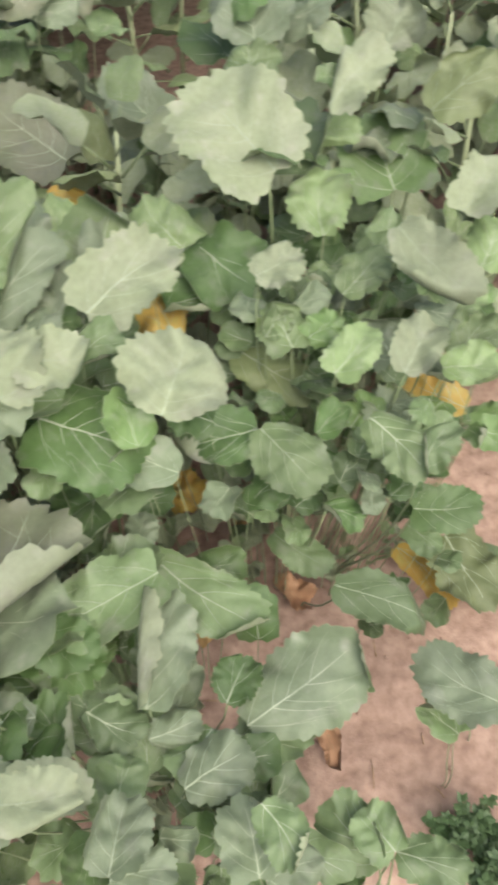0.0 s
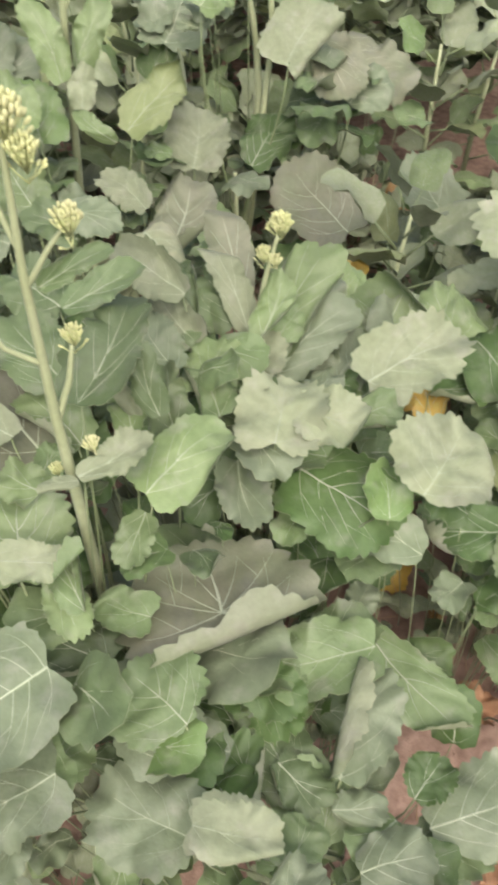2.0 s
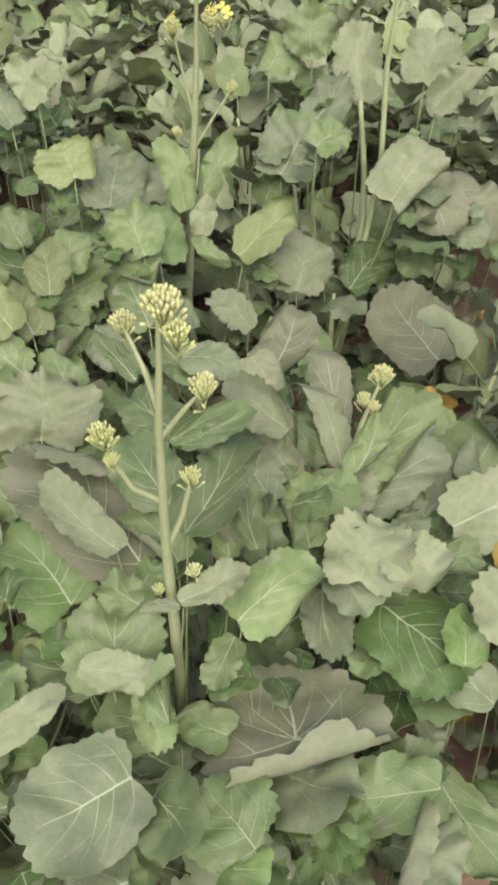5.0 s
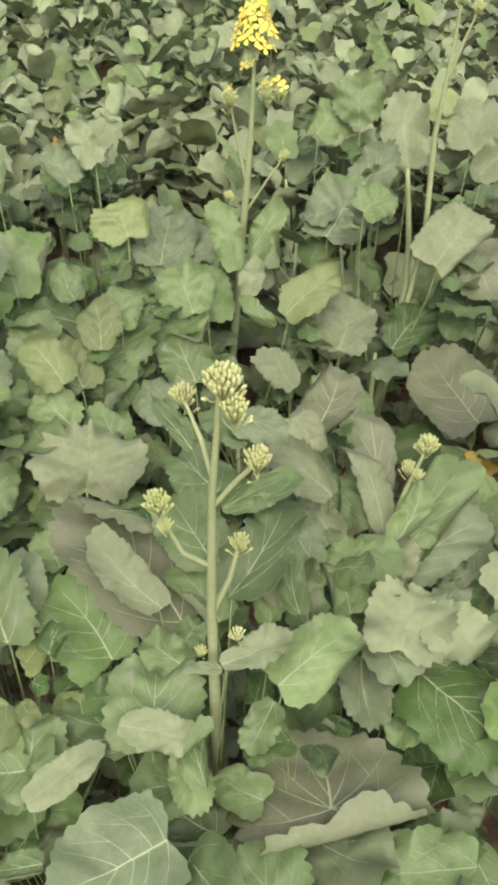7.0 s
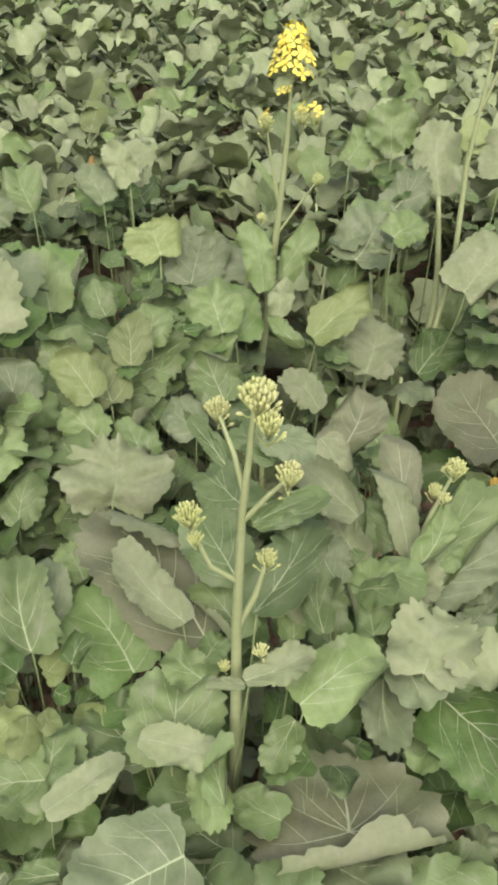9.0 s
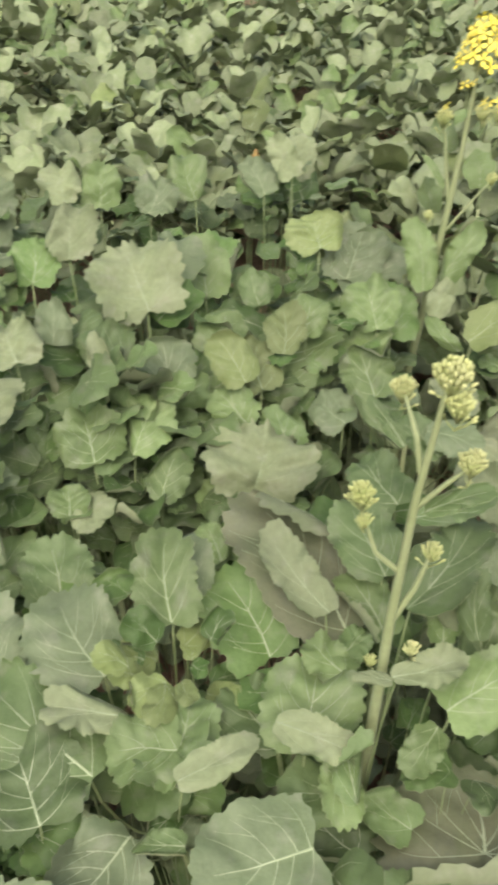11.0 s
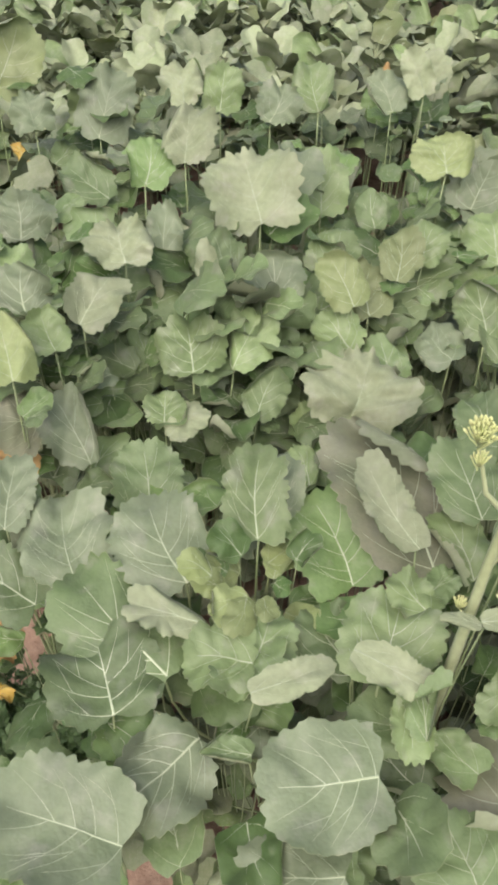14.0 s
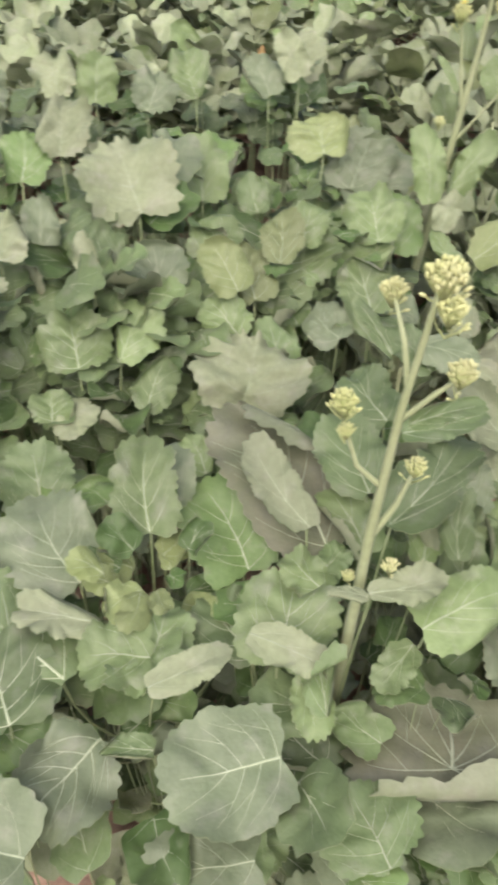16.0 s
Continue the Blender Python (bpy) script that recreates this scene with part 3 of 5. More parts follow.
leaf(rape_p2, (-0.347, 0.876, 0.736), (-0.301, 1.036, 0.825), (0.089, -0.507, 0.858), 0.108, "r")
leaf(rape_p2, (-0.424, 0.956, 0.747), (-0.501, 1.063, 0.854), (0.186, -0.623, 0.760), 0.072, "m", crisp=0.6)
leaf(rape_p2, (-0.382, 0.874, 0.745), (-0.502, 0.983, 0.857), (0.180, -0.598, 0.781), 0.051, "g", flip=True, crisp=0.6)
leaf(rape_p2, (-0.632, 0.768, 0.823), (-0.725, 0.798, 0.857), (0.220, -0.342, 0.914), 0.090, "g")
leaf(rape_p2, (-0.458, 0.826, 0.842), (-0.582, 0.863, 0.878), (0.157, -0.376, 0.913), 0.080, "g", flip=True, crisp=0.7)
leaf(rape_p2, (-0.441, 0.795, 0.781), (-0.521, 0.846, 0.820), (0.165, -0.427, 0.889), 0.059, "g", flip=True)
leaf(rape_p2, (-0.345, 0.697, 0.675), (-0.283, 0.604, 0.646), (0.060, -0.253, 0.966), 0.071, "w", fold=38)
leaf(rape_p2, (-0.263, 0.726, 0.647), (-0.100, 0.669, 0.634), (0.008, -0.205, 0.979), 0.157, "d", rolls=((-85, 0.4, 80),), crisp=0.7)
leaf(rape_p2, (-0.216, 0.739, 0.677), (-0.363, 0.738, 0.683), (0.044, -0.250, 0.967), 0.084, "g")
leaf(rape_p2, (-0.286, 0.683, 0.732), (-0.298, 0.787, 0.769), (0.060, -0.328, 0.943), 0.128, "g", flip=True, broad=True)
leaf(rape_p2, (-0.249, 0.654, 0.411), (-0.176, 0.791, 0.441), (0.099, -0.263, 0.960), 0.113, "d")
leaf(rape_p2, (-0.274, 0.740, 0.753), (-0.168, 0.749, 0.741), (0.128, -0.340, 0.932), 0.088, "g", flip=True)
young_leaves(rape_p2, (-0.467, 0.791), 0.09, 0.6, 0.78, 18, 0.06, 0.1, 46)
young_leaves(rape_p2, (-0.393, 0.840), 0.08, 0.6, 0.75, 12, 0.05, 0.08, 49)
p = plant((0.108, 0.882), 0.44, "rape plant with yellowing lower leaves beside bare soil")
leaf(p, (0.231, 1.076, 0.605), (0.291, 1.128, 0.635), (-0.081, -0.415, 0.906), 0.080, "r")
leaf(p, (0.295, 0.820, 0.494), (0.244, 0.882, 0.507), (-0.069, -0.260, 0.963), 0.079, "w")
leaf(p, (0.368, 0.905, 0.564), (0.437, 0.974, 0.597), (-0.125, -0.325, 0.937), 0.094, "r")
leaf(p, (0.275, 0.900, 0.570), (0.224, 0.969, 0.590), (-0.072, -0.330, 0.941), 0.096, "w")
leaf(p, (0.111, 0.911, 0.587), (0.075, 0.987, 0.614), (-0.016, -0.340, 0.940), 0.084, "r")
leaf(p, (-0.063, 0.857, 0.540), (-0.157, 0.913, 0.561), (0.052, -0.278, 0.959), 0.088, "w")
leaf(p, (0.272, 1.056, 0.718), (0.386, 0.919, 0.682), (-0.094, -0.323, 0.942), 0.098, "q", flip=True, crisp=0.8)
leaf(p, (0.048, 0.964, 0.691), (0.122, 1.001, 0.709), (-0.015, -0.413, 0.911), 0.079, "g", flip=True)
leaf(p, (0.015, 0.985, 0.511), (0.155, 0.894, 0.489), (-0.009, -0.245, 0.969), 0.090, "v")
leaf(p, (0.295, 0.699, 0.445), (0.406, 0.697, 0.455), (-0.083, -0.187, 0.979), 0.081, "e", broad=True, crisp=0.5, rolls=())
leaf(p, (0.295, 0.701, 0.548), (0.349, 0.779, 0.573), (-0.092, -0.243, 0.966), 0.071, "g")
leaf(p, (0.216, 0.771, 0.589), (0.300, 0.675, 0.571), (-0.073, -0.244, 0.967), 0.083, "r")
leaf(p, (0.053, 0.751, 0.590), (0.140, 0.655, 0.570), (-0.014, -0.211, 0.977), 0.100, "r")
leaf(p, (0.057, 0.757, 0.582), (-0.081, 0.725, 0.578), (0.019, -0.219, 0.975), 0.097, "d")
leaf(p, (-0.079, 0.683, 0.700), (-0.045, 0.795, 0.740), (0.055, -0.349, 0.935), 0.157, "g", flip=True, stalked=False, rolls=((-60, 0.6, 60),))
leaf(p, (0.408, 1.176, 0.644), (0.491, 1.280, 0.707), (-0.141, -0.428, 0.893), 0.095, "g", flip=True)
leaf(p, (0.072, 1.026, 0.429), (0.100, 1.134, 0.472), (-0.012, -0.362, 0.932), 0.080, "r")
leaf(p, (0.460, 0.991, 0.331), (0.342, 1.064, 0.335), (-0.053, -0.151, 0.987), 0.103, "y", droop=25)
leaf(p, (0.192, 1.007, 0.611), (0.267, 1.082, 0.649), (-0.069, -0.392, 0.917), 0.077, "r")
leaf(p, (0.167, 0.832, 0.614), (0.232, 0.904, 0.646), (-0.062, -0.351, 0.934), 0.070, "r")
leaf(p, (0.275, 0.833, 0.612), (0.323, 0.916, 0.648), (-0.102, -0.349, 0.932), 0.077, "g", flip=True, droop=40)
leaf(p, (0.344, 0.880, 0.577), (0.440, 0.884, 0.592), (-0.133, -0.336, 0.932), 0.076, "r")
leaf(p, (0.151, 0.681, 0.478), (0.214, 0.652, 0.476), (-0.025, -0.122, 0.992), 0.055, "d")
leaf(p, (0.073, 0.742, 0.301), (0.178, 0.673, 0.287), (-0.026, -0.240, 0.971), 0.067, "g", droop=30)
leaf(p, (0.167, 0.608, 0.360), (0.353, 0.533, 0.360), (-0.079, -0.206, 0.975), 0.077, "g")
leaf(p, (0.408, 0.801, 0.186), (0.478, 0.648, 0.174), (-0.059, -0.105, 0.993), 0.122, "v")
leaf(p, (0.320, 0.813, 0.121), (0.426, 0.682, 0.113), (-0.047, -0.105, 0.993), 0.065, "y", droop=20)
leaf(p, (0.160, 1.103, 0.529), (0.192, 1.152, 0.551), (-0.044, -0.390, 0.920), 0.063, "r")
leaf(p, (0.204, 0.828, 0.484), (0.254, 0.882, 0.506), (-0.068, -0.316, 0.946), 0.061, "e")
leaf(p, (0.109, 0.700, 0.444), (0.146, 0.736, 0.456), (-0.030, -0.270, 0.962), 0.050, "d")
leaf(p, (0.444, 1.102, 0.580), (0.479, 1.196, 0.627), (-0.145, -0.397, 0.906), 0.087, "r")
leaf(p, (0.345, 0.961, 0.584), (0.422, 1.027, 0.622), (-0.126, -0.368, 0.921), 0.076, "r")
leaf(p, (0.065, 0.930, 0.593), (0.098, 0.980, 0.613), (-0.012, -0.368, 0.930), 0.058, "r")
leaf(p, (0.134, 0.927, 0.595), (0.185, 0.962, 0.611), (-0.043, -0.365, 0.930), 0.057, "e")
leaf(p, (0.216, 0.876, 0.597), (0.173, 0.914, 0.609), (-0.058, -0.351, 0.934), 0.051, "r")
leaf(p, (0.143, 0.775, 0.540), (0.189, 0.822, 0.558), (-0.046, -0.313, 0.948), 0.056, "d")
leaf(p, (0.178, 0.716, 0.486), (0.216, 0.768, 0.504), (-0.058, -0.285, 0.957), 0.052, "g")
leaf(p, (0.259, 0.705, 0.469), (0.306, 0.747, 0.485), (-0.090, -0.275, 0.957), 0.051, "d")
young_leaves(p, (0.161, 1.120), 0.13, 0.42, 0.58, 34, 0.05, 0.085, 41)
young_leaves(p, (0.229, 0.826), 0.12, 0.3, 0.46, 26, 0.05, 0.08, 42)
young_leaves(p, (0.115, 0.969), 0.11, 0.42, 0.55, 26, 0.05, 0.085, 50)
young_leaves(p, (0.114, 0.787), 0.08, 0.3, 0.45, 12, 0.04, 0.07, 47)
p = plant((-0.108, 0.378), 0.41, "low scalloped-leaved rape plant at the edge of bare soil")
leaf(p, (-0.194, 0.318, 0.445), (-0.255, 0.390, 0.455), (0.071, -0.086, 0.994), 0.084, "d")
leaf(p, (-0.267, 0.462, 0.455), (-0.168, 0.425, 0.445), (0.068, -0.107, 0.992), 0.092, "d")
leaf(p, (-0.199, 0.471, 0.414), (-0.291, 0.527, 0.426), (0.039, -0.144, 0.989), 0.104, "d")
leaf(p, (-0.257, 0.410, 0.443), (-0.331, 0.485, 0.457), (0.054, -0.134, 0.990), 0.091, "d")
leaf(p, (-0.137, 0.611, 0.442), (-0.124, 0.688, 0.458), (-0.006, -0.196, 0.981), 0.052, "w")
leaf(p, (-0.182, 0.516, 0.472), (-0.105, 0.613, 0.488), (-0.002, -0.156, 0.988), 0.086, "g")
leaf(p, (-0.267, 0.498, 0.501), (-0.170, 0.495, 0.499), (0.018, -0.143, 0.990), 0.084, "g")
leaf(p, (-0.234, 0.209, 0.664), (-0.134, 0.227, 0.656), (0.089, -0.074, 0.993), 0.064, "g", flip=True)
leaf(p, (-0.099, 0.340, 0.440), (-0.026, 0.372, 0.440), (0.030, -0.087, 0.996), 0.056, "w")
leaf(p, (-0.185, 0.376, 0.454), (-0.101, 0.345, 0.446), (0.051, -0.089, 0.995), 0.068, "g")
leaf(p, (-0.128, 0.167, 0.481), (-0.046, 0.180, 0.479), (0.038, -0.042, 0.998), 0.051, "w")
leaf(p, (-0.125, 0.165, 0.498), (-0.112, 0.259, 0.503), (0.056, -0.062, 0.997), 0.084, "w", rolls=((-80, 0.4, 80),))
leaf(p, (-0.127, 0.257, 0.458), (-0.123, 0.316, 0.462), (0.047, -0.071, 0.996), 0.069, "g")
leaf(p, (-0.048, 0.274, 0.449), (0.040, 0.326, 0.451), (0.015, -0.074, 0.997), 0.081, "w")
leaf(p, (0.018, 0.368, 0.369), (0.129, 0.376, 0.371), (-0.006, -0.087, 0.996), 0.074, "g")
leaf(p, (0.027, 0.369, 0.392), (0.208, 0.498, 0.408), (-0.016, -0.102, 0.995), 0.140, "w", crisp=0.7)
leaf(p, (-0.086, 0.562, 0.505), (-0.262, 0.462, 0.495), (0.018, -0.135, 0.991), 0.110, "g")
leaf(p, (-0.121, 0.634, 0.418), (0.067, 0.513, 0.403), (-0.022, -0.161, 0.987), 0.103, "g", fold=14)
leaf(p, (-0.135, 0.349, 0.434), (-0.235, 0.438, 0.447), (0.023, -0.120, 0.993), 0.107, "g")
leaf(p, (-0.096, 0.362, 0.477), (-0.092, 0.531, 0.504), (-0.004, -0.159, 0.987), 0.123, "w", rolls=((-92, 0.08, 150),))
leaf(p, (-0.256, 0.241, 0.531), (-0.147, 0.258, 0.529), (0.027, -0.075, 0.997), 0.072, "g", flip=True, broad=True)
leaf(p, (-0.246, 0.239, 0.495), (-0.390, 0.255, 0.505), (0.056, -0.071, 0.996), 0.129, "w", broad=True)
leaf(p, (-0.291, 0.298, 0.539), (-0.414, 0.403, 0.561), (0.077, -0.117, 0.990), 0.113, "w", crisp=0.8)
leaf(p, (-0.260, 0.412, 0.570), (-0.366, 0.584, 0.601), (0.045, -0.150, 0.988), 0.277, "m", broad=True, crisp=0.6, droop=10, stalked=False, rolls=((170, 0.3, 162),))
leaf(p, (-0.285, 0.332, 0.596), (-0.386, 0.371, 0.604), (0.027, -0.122, 0.992), 0.141, "g", crisp=0.7)
leaf(p, (-0.267, 0.480, 0.502), (-0.169, 0.434, 0.493), (0.054, -0.088, 0.995), 0.082, "d")
leaf(p, (0.005, 0.394, 0.417), (0.036, 0.463, 0.429), (0.013, -0.167, 0.986), 0.068, "d")
leaf(p, (-0.231, 0.418, 0.442), (-0.269, 0.478, 0.458), (0.123, -0.174, 0.977), 0.068, "d")
young_leaves(p, (-0.102, 0.290), 0.14, 0.32, 0.42, 22, 0.05, 0.09, 44)
young_leaves(p, (0.028, 0.239), 0.1, 0.3, 0.42, 12, 0.05, 0.08, 48)
p = plant((0.018, 1.395), 0.47)
leaf(p, (0.173, 1.159, 0.606), (0.170, 1.269, 0.675), (-0.054, -0.530, 0.846), 0.115, "r", crisp=1.3)
leaf(p, (0.050, 1.668, 0.694), (0.028, 1.814, 0.787), (0.004, -0.537, 0.843), 0.181, "w")
leaf(p, (0.039, 1.507, 0.693), (0.039, 1.578, 0.747), (0.005, -0.610, 0.792), 0.126, "r")
leaf(p, (0.298, 1.541, 0.750), (0.332, 1.609, 0.810), (-0.106, -0.624, 0.774), 0.124, "g", flip=True)
leaf(p, (0.365, 1.367, 0.717), (0.499, 1.431, 0.782), (-0.149, -0.537, 0.830), 0.122, "v")
leaf(p, (0.174, 1.311, 0.764), (0.277, 1.392, 0.835), (-0.079, -0.600, 0.796), 0.094, "g", flip=True)
leaf(p, (0.089, 1.195, 0.711), (-0.067, 1.333, 0.789), (0.015, -0.481, 0.877), 0.204, "g", flip=True, broad=True, crisp=0.9)
leaf(p, (0.320, 1.316, 0.586), (0.290, 1.471, 0.655), (-0.078, -0.418, 0.905), 0.173, "e", broad=True, crisp=0.5, rolls=())
leaf(p, (-0.005, 1.351, 0.617), (-0.122, 1.284, 0.589), (0.039, -0.438, 0.898), 0.062, "g", flip=True)
leaf(p, (0.133, 1.376, 0.671), (0.249, 1.380, 0.679), (-0.048, -0.462, 0.885), 0.068, "r")
p = plant((-0.450, 1.620), 0.29)
leaf(p, (-0.164, 1.669, 0.512), (-0.272, 1.785, 0.588), (0.078, -0.495, 0.866), 0.125, "w")
leaf(p, (-0.386, 1.684, 0.408), (-0.590, 1.814, 0.494), (0.085, -0.454, 0.887), 0.207, "m", broad=True, crisp=0.7, rolls=())
leaf(p, (-0.623, 1.434, 0.482), (-0.783, 1.506, 0.540), (0.148, -0.405, 0.902), 0.155, "r")
p = plant((-0.738, 0.360), 0.43, "rosette-like rape plant with broad veined leaves")
leaf(p, (-0.819, 0.476, 0.697), (-0.924, 0.567, 0.744), (0.257, -0.199, 0.946), 0.098, "w", crisp=0.7)
leaf(p, (-0.812, 0.438, 0.701), (-0.909, 0.528, 0.780), (0.374, -0.351, 0.858), 0.098, "r", fold=34, crisp=0.7, rolls=())
leaf(p, (-0.834, 0.323, 0.668), (-0.996, 0.363, 0.713), (0.231, -0.152, 0.961), 0.153, "w", broad=True, crisp=0.7, rolls=((95, 0.75, 80),))
leaf(p, (-0.671, 0.505, 0.670), (-0.831, 0.560, 0.712), (0.175, -0.215, 0.961), 0.152, "e", crisp=0.6, fold=12, broad=True, rolls=((100, 0.7, 55),))
leaf(p, (-0.637, 0.263, 0.693), (-0.592, 0.373, 0.707), (0.180, -0.199, 0.963), 0.046, "g", flip=True, droop=35, rolls=())
leaf(p, (-0.725, 0.325, 0.675), (-0.644, 0.284, 0.655), (0.163, -0.148, 0.976), 0.106, "g", fold=20, rolls=())
leaf(p, (-0.673, 0.309, 0.673), (-0.745, 0.242, 0.677), (0.173, -0.139, 0.975), 0.100, "r", crisp=0.8)
leaf(p, (-0.757, 0.296, 0.684), (-0.861, 0.226, 0.696), (0.206, -0.131, 0.970), 0.065, "g", flip=True, droop=25)
leaf(p, (-0.747, 0.220, 0.632), (-0.968, 0.202, 0.679), (0.215, -0.110, 0.970), 0.154, "g", crisp=0.7, rolls=((60, 0.8, 60),))
leaf(p, (-0.668, 0.210, 0.606), (-0.663, 0.064, 0.594), (0.134, -0.075, 0.988), 0.140, "w", fold=18, rolls=((70, 0.45, 70),))
leaf(p, (-0.676, 0.306, 0.664), (-0.715, 0.376, 0.686), (0.193, -0.202, 0.960), 0.094, "g")
leaf(p, (-0.589, 0.232, 0.640), (-0.645, 0.188, 0.643), (0.163, -0.149, 0.975), 0.039, "g")
young_leaves(p, (-0.783, 0.403), 0.07, 0.62, 0.72, 18, 0.04, 0.075, 43, 'v')
p = plant((-1.170, 0.612), 0.52)
leaf(p, (-1.350, 0.426, 0.754), (-1.425, 0.444, 0.806), (0.506, -0.237, 0.829), 0.082, "r")
leaf(p, (-1.371, 0.490, 0.771), (-1.404, 0.604, 0.830), (0.500, -0.282, 0.819), 0.102, "g", flip=True)
leaf(p, (-1.172, 0.530, 0.645), (-1.213, 0.565, 0.676), (0.415, -0.283, 0.865), 0.079, "r")
leaf(p, (-1.152, 0.521, 0.628), (-1.151, 0.611, 0.652), (0.332, -0.243, 0.911), 0.070, "r", flip=True)
leaf(p, (-1.078, 0.674, 0.632), (-1.119, 0.769, 0.689), (0.369, -0.352, 0.860), 0.086, "r")
leaf(p, (-1.171, 0.692, 0.686), (-1.213, 0.805, 0.755), (0.407, -0.362, 0.839), 0.117, "r")
leaf(p, (-1.203, 0.626, 0.690), (-1.295, 0.681, 0.751), (0.399, -0.298, 0.867), 0.144, "r")
leaf(p, (-1.316, 0.368, 0.658), (-1.358, 0.280, 0.662), (0.396, -0.154, 0.905), 0.160, "m", crisp=0.6)
leaf(p, (-1.183, 0.376, 0.619), (-1.321, 0.388, 0.701), (0.481, -0.230, 0.846), 0.114, "w", rolls=((100, 0.4, 80),))
leaf(p, (-1.339, 0.573, 0.589), (-1.464, 0.612, 0.652), (0.383, -0.229, 0.895), 0.155, "e", broad=True, crisp=0.6, rolls=())
leaf(p, (-0.928, 0.677, 0.571), (-1.001, 0.707, 0.600), (0.247, -0.282, 0.927), 0.075, "r")
young_leaves(p, (-1.332, 0.617), 0.16, 0.58, 0.68, 16, 0.08, 0.135, 61)
young_leaves(p, (-1.183, 0.716), 0.14, 0.50, 0.60, 12, 0.08, 0.135, 62)
young_leaves(p, (-1.319, 0.783), 0.16, 0.59, 0.69, 14, 0.08, 0.135, 63)
p = plant((-1.080, 0.990), 0.42)
leaf(p, (-0.929, 1.076, 0.664), (-1.017, 1.084, 0.696), (0.271, -0.433, 0.860), 0.113, "w")
leaf(p, (-0.983, 0.954, 0.634), (-1.071, 1.006, 0.687), (0.294, -0.401, 0.868), 0.092, "g")
leaf(p, (-1.073, 0.926, 0.680), (-1.169, 0.935, 0.721), (0.332, -0.387, 0.860), 0.101, "r")
leaf(p, (-1.248, 1.011, 0.748), (-1.276, 1.099, 0.812), (0.401, -0.451, 0.797), 0.110, "r")
leaf(p, (-1.047, 1.084, 0.636), (-1.146, 1.124, 0.684), (0.292, -0.352, 0.889), 0.090, "e")
leaf(p, (-1.106, 1.013, 0.707), (-1.209, 1.065, 0.773), (0.355, -0.379, 0.855), 0.103, "v")
leaf(p, (-1.198, 0.957, 0.697), (-1.182, 1.081, 0.744), (0.362, -0.367, 0.857), 0.107, "r")
leaf(p, (-1.146, 1.161, 0.671), (-1.123, 1.312, 0.729), (0.295, -0.381, 0.876), 0.159, "r")
leaf(p, (-1.108, 1.164, 0.770), (-1.142, 1.235, 0.830), (0.346, -0.505, 0.790), 0.089, "r")
leaf(p, (-1.105, 1.081, 0.762), (-1.170, 1.156, 0.838), (0.360, -0.486, 0.797), 0.093, "v")
leaf(p, (-1.109, 0.963, 0.747), (-1.221, 0.989, 0.814), (0.382, -0.443, 0.811), 0.092, "v")
leaf(p, (-1.123, 1.046, 0.670), (-1.131, 1.260, 0.771), (0.286, -0.402, 0.870), 0.169, "r", fold=14)
leaf(p, (-0.970, 0.820, 0.624), (-1.022, 0.917, 0.697), (0.345, -0.440, 0.829), 0.225, "g", flip=True, broad=True, crisp=1.2, droop=38)
leaf(p, (-0.911, 0.752, 0.551), (-1.005, 0.781, 0.584), (0.237, -0.299, 0.924), 0.089, "e")
leaf(p, (-0.987, 0.797, 0.572), (-1.083, 0.793, 0.598), (0.259, -0.304, 0.917), 0.089, "r")
young_leaves(p, (-1.190, 0.988), 0.16, 0.58, 0.68, 14, 0.08, 0.135, 64)
young_leaves(p, (-1.275, 1.256), 0.18, 0.62, 0.72, 14, 0.08, 0.135, 65)
young_leaves(p, (-1.012, 0.859), 0.13, 0.45, 0.55, 12, 0.08, 0.135, 75)
young_leaves(p, (-1.015, 0.750), 0.11, 0.45, 0.55, 10, 0.08, 0.135, 76)
p = plant((-1.350, 0.855), 0.47)
leaf(p, (-1.323, 0.838, 0.751), (-1.437, 0.825, 0.810), (0.460, -0.375, 0.805), 0.115, "g", crisp=1.4)
leaf(p, (-1.232, 0.851, 0.721), (-1.316, 0.923, 0.800), (0.421, -0.401, 0.813), 0.128, "w", rolls=((0, 0.6, 80),))
leaf(p, (-1.406, 0.981, 0.797), (-1.535, 1.031, 0.904), (0.472, -0.424, 0.773), 0.209, "w", flip=True, broad=True, crisp=0.8, droop=30, rolls=())
leaf(p, (-1.309, 0.774, 0.723), (-1.374, 0.797, 0.849), (0.683, -0.569, 0.459), 0.051, "g", flip=True)
young_leaves(p, (-1.381, 0.911), 0.18, 0.67, 0.77, 16, 0.08, 0.135, 66)
young_leaves(p, (-1.423, 0.733), 0.16, 0.68, 0.78, 14, 0.08, 0.135, 67)
p = plant((-1.440, 1.305), 0.51)
leaf(p, (-1.655, 1.816, 0.806), (-1.706, 1.898, 0.914), (0.444, -0.602, 0.664), 0.128, "g", flip=True)
leaf(p, (-1.652, 1.692, 0.803), (-1.749, 1.715, 0.877), (0.434, -0.535, 0.725), 0.123, "w")
leaf(p, (-1.799, 1.553, 0.790), (-1.897, 1.604, 0.890), (0.477, -0.497, 0.724), 0.142, "r")
leaf(p, (-1.803, 1.364, 0.802), (-1.835, 1.449, 0.878), (0.492, -0.469, 0.733), 0.122, "w")
leaf(p, (-1.643, 1.871, 0.735), (-1.760, 1.903, 0.825), (0.424, -0.526, 0.738), 0.160, "e")
leaf(p, (-1.756, 1.885, 0.762), (-1.796, 1.991, 0.879), (0.468, -0.568, 0.678), 0.120, "w")
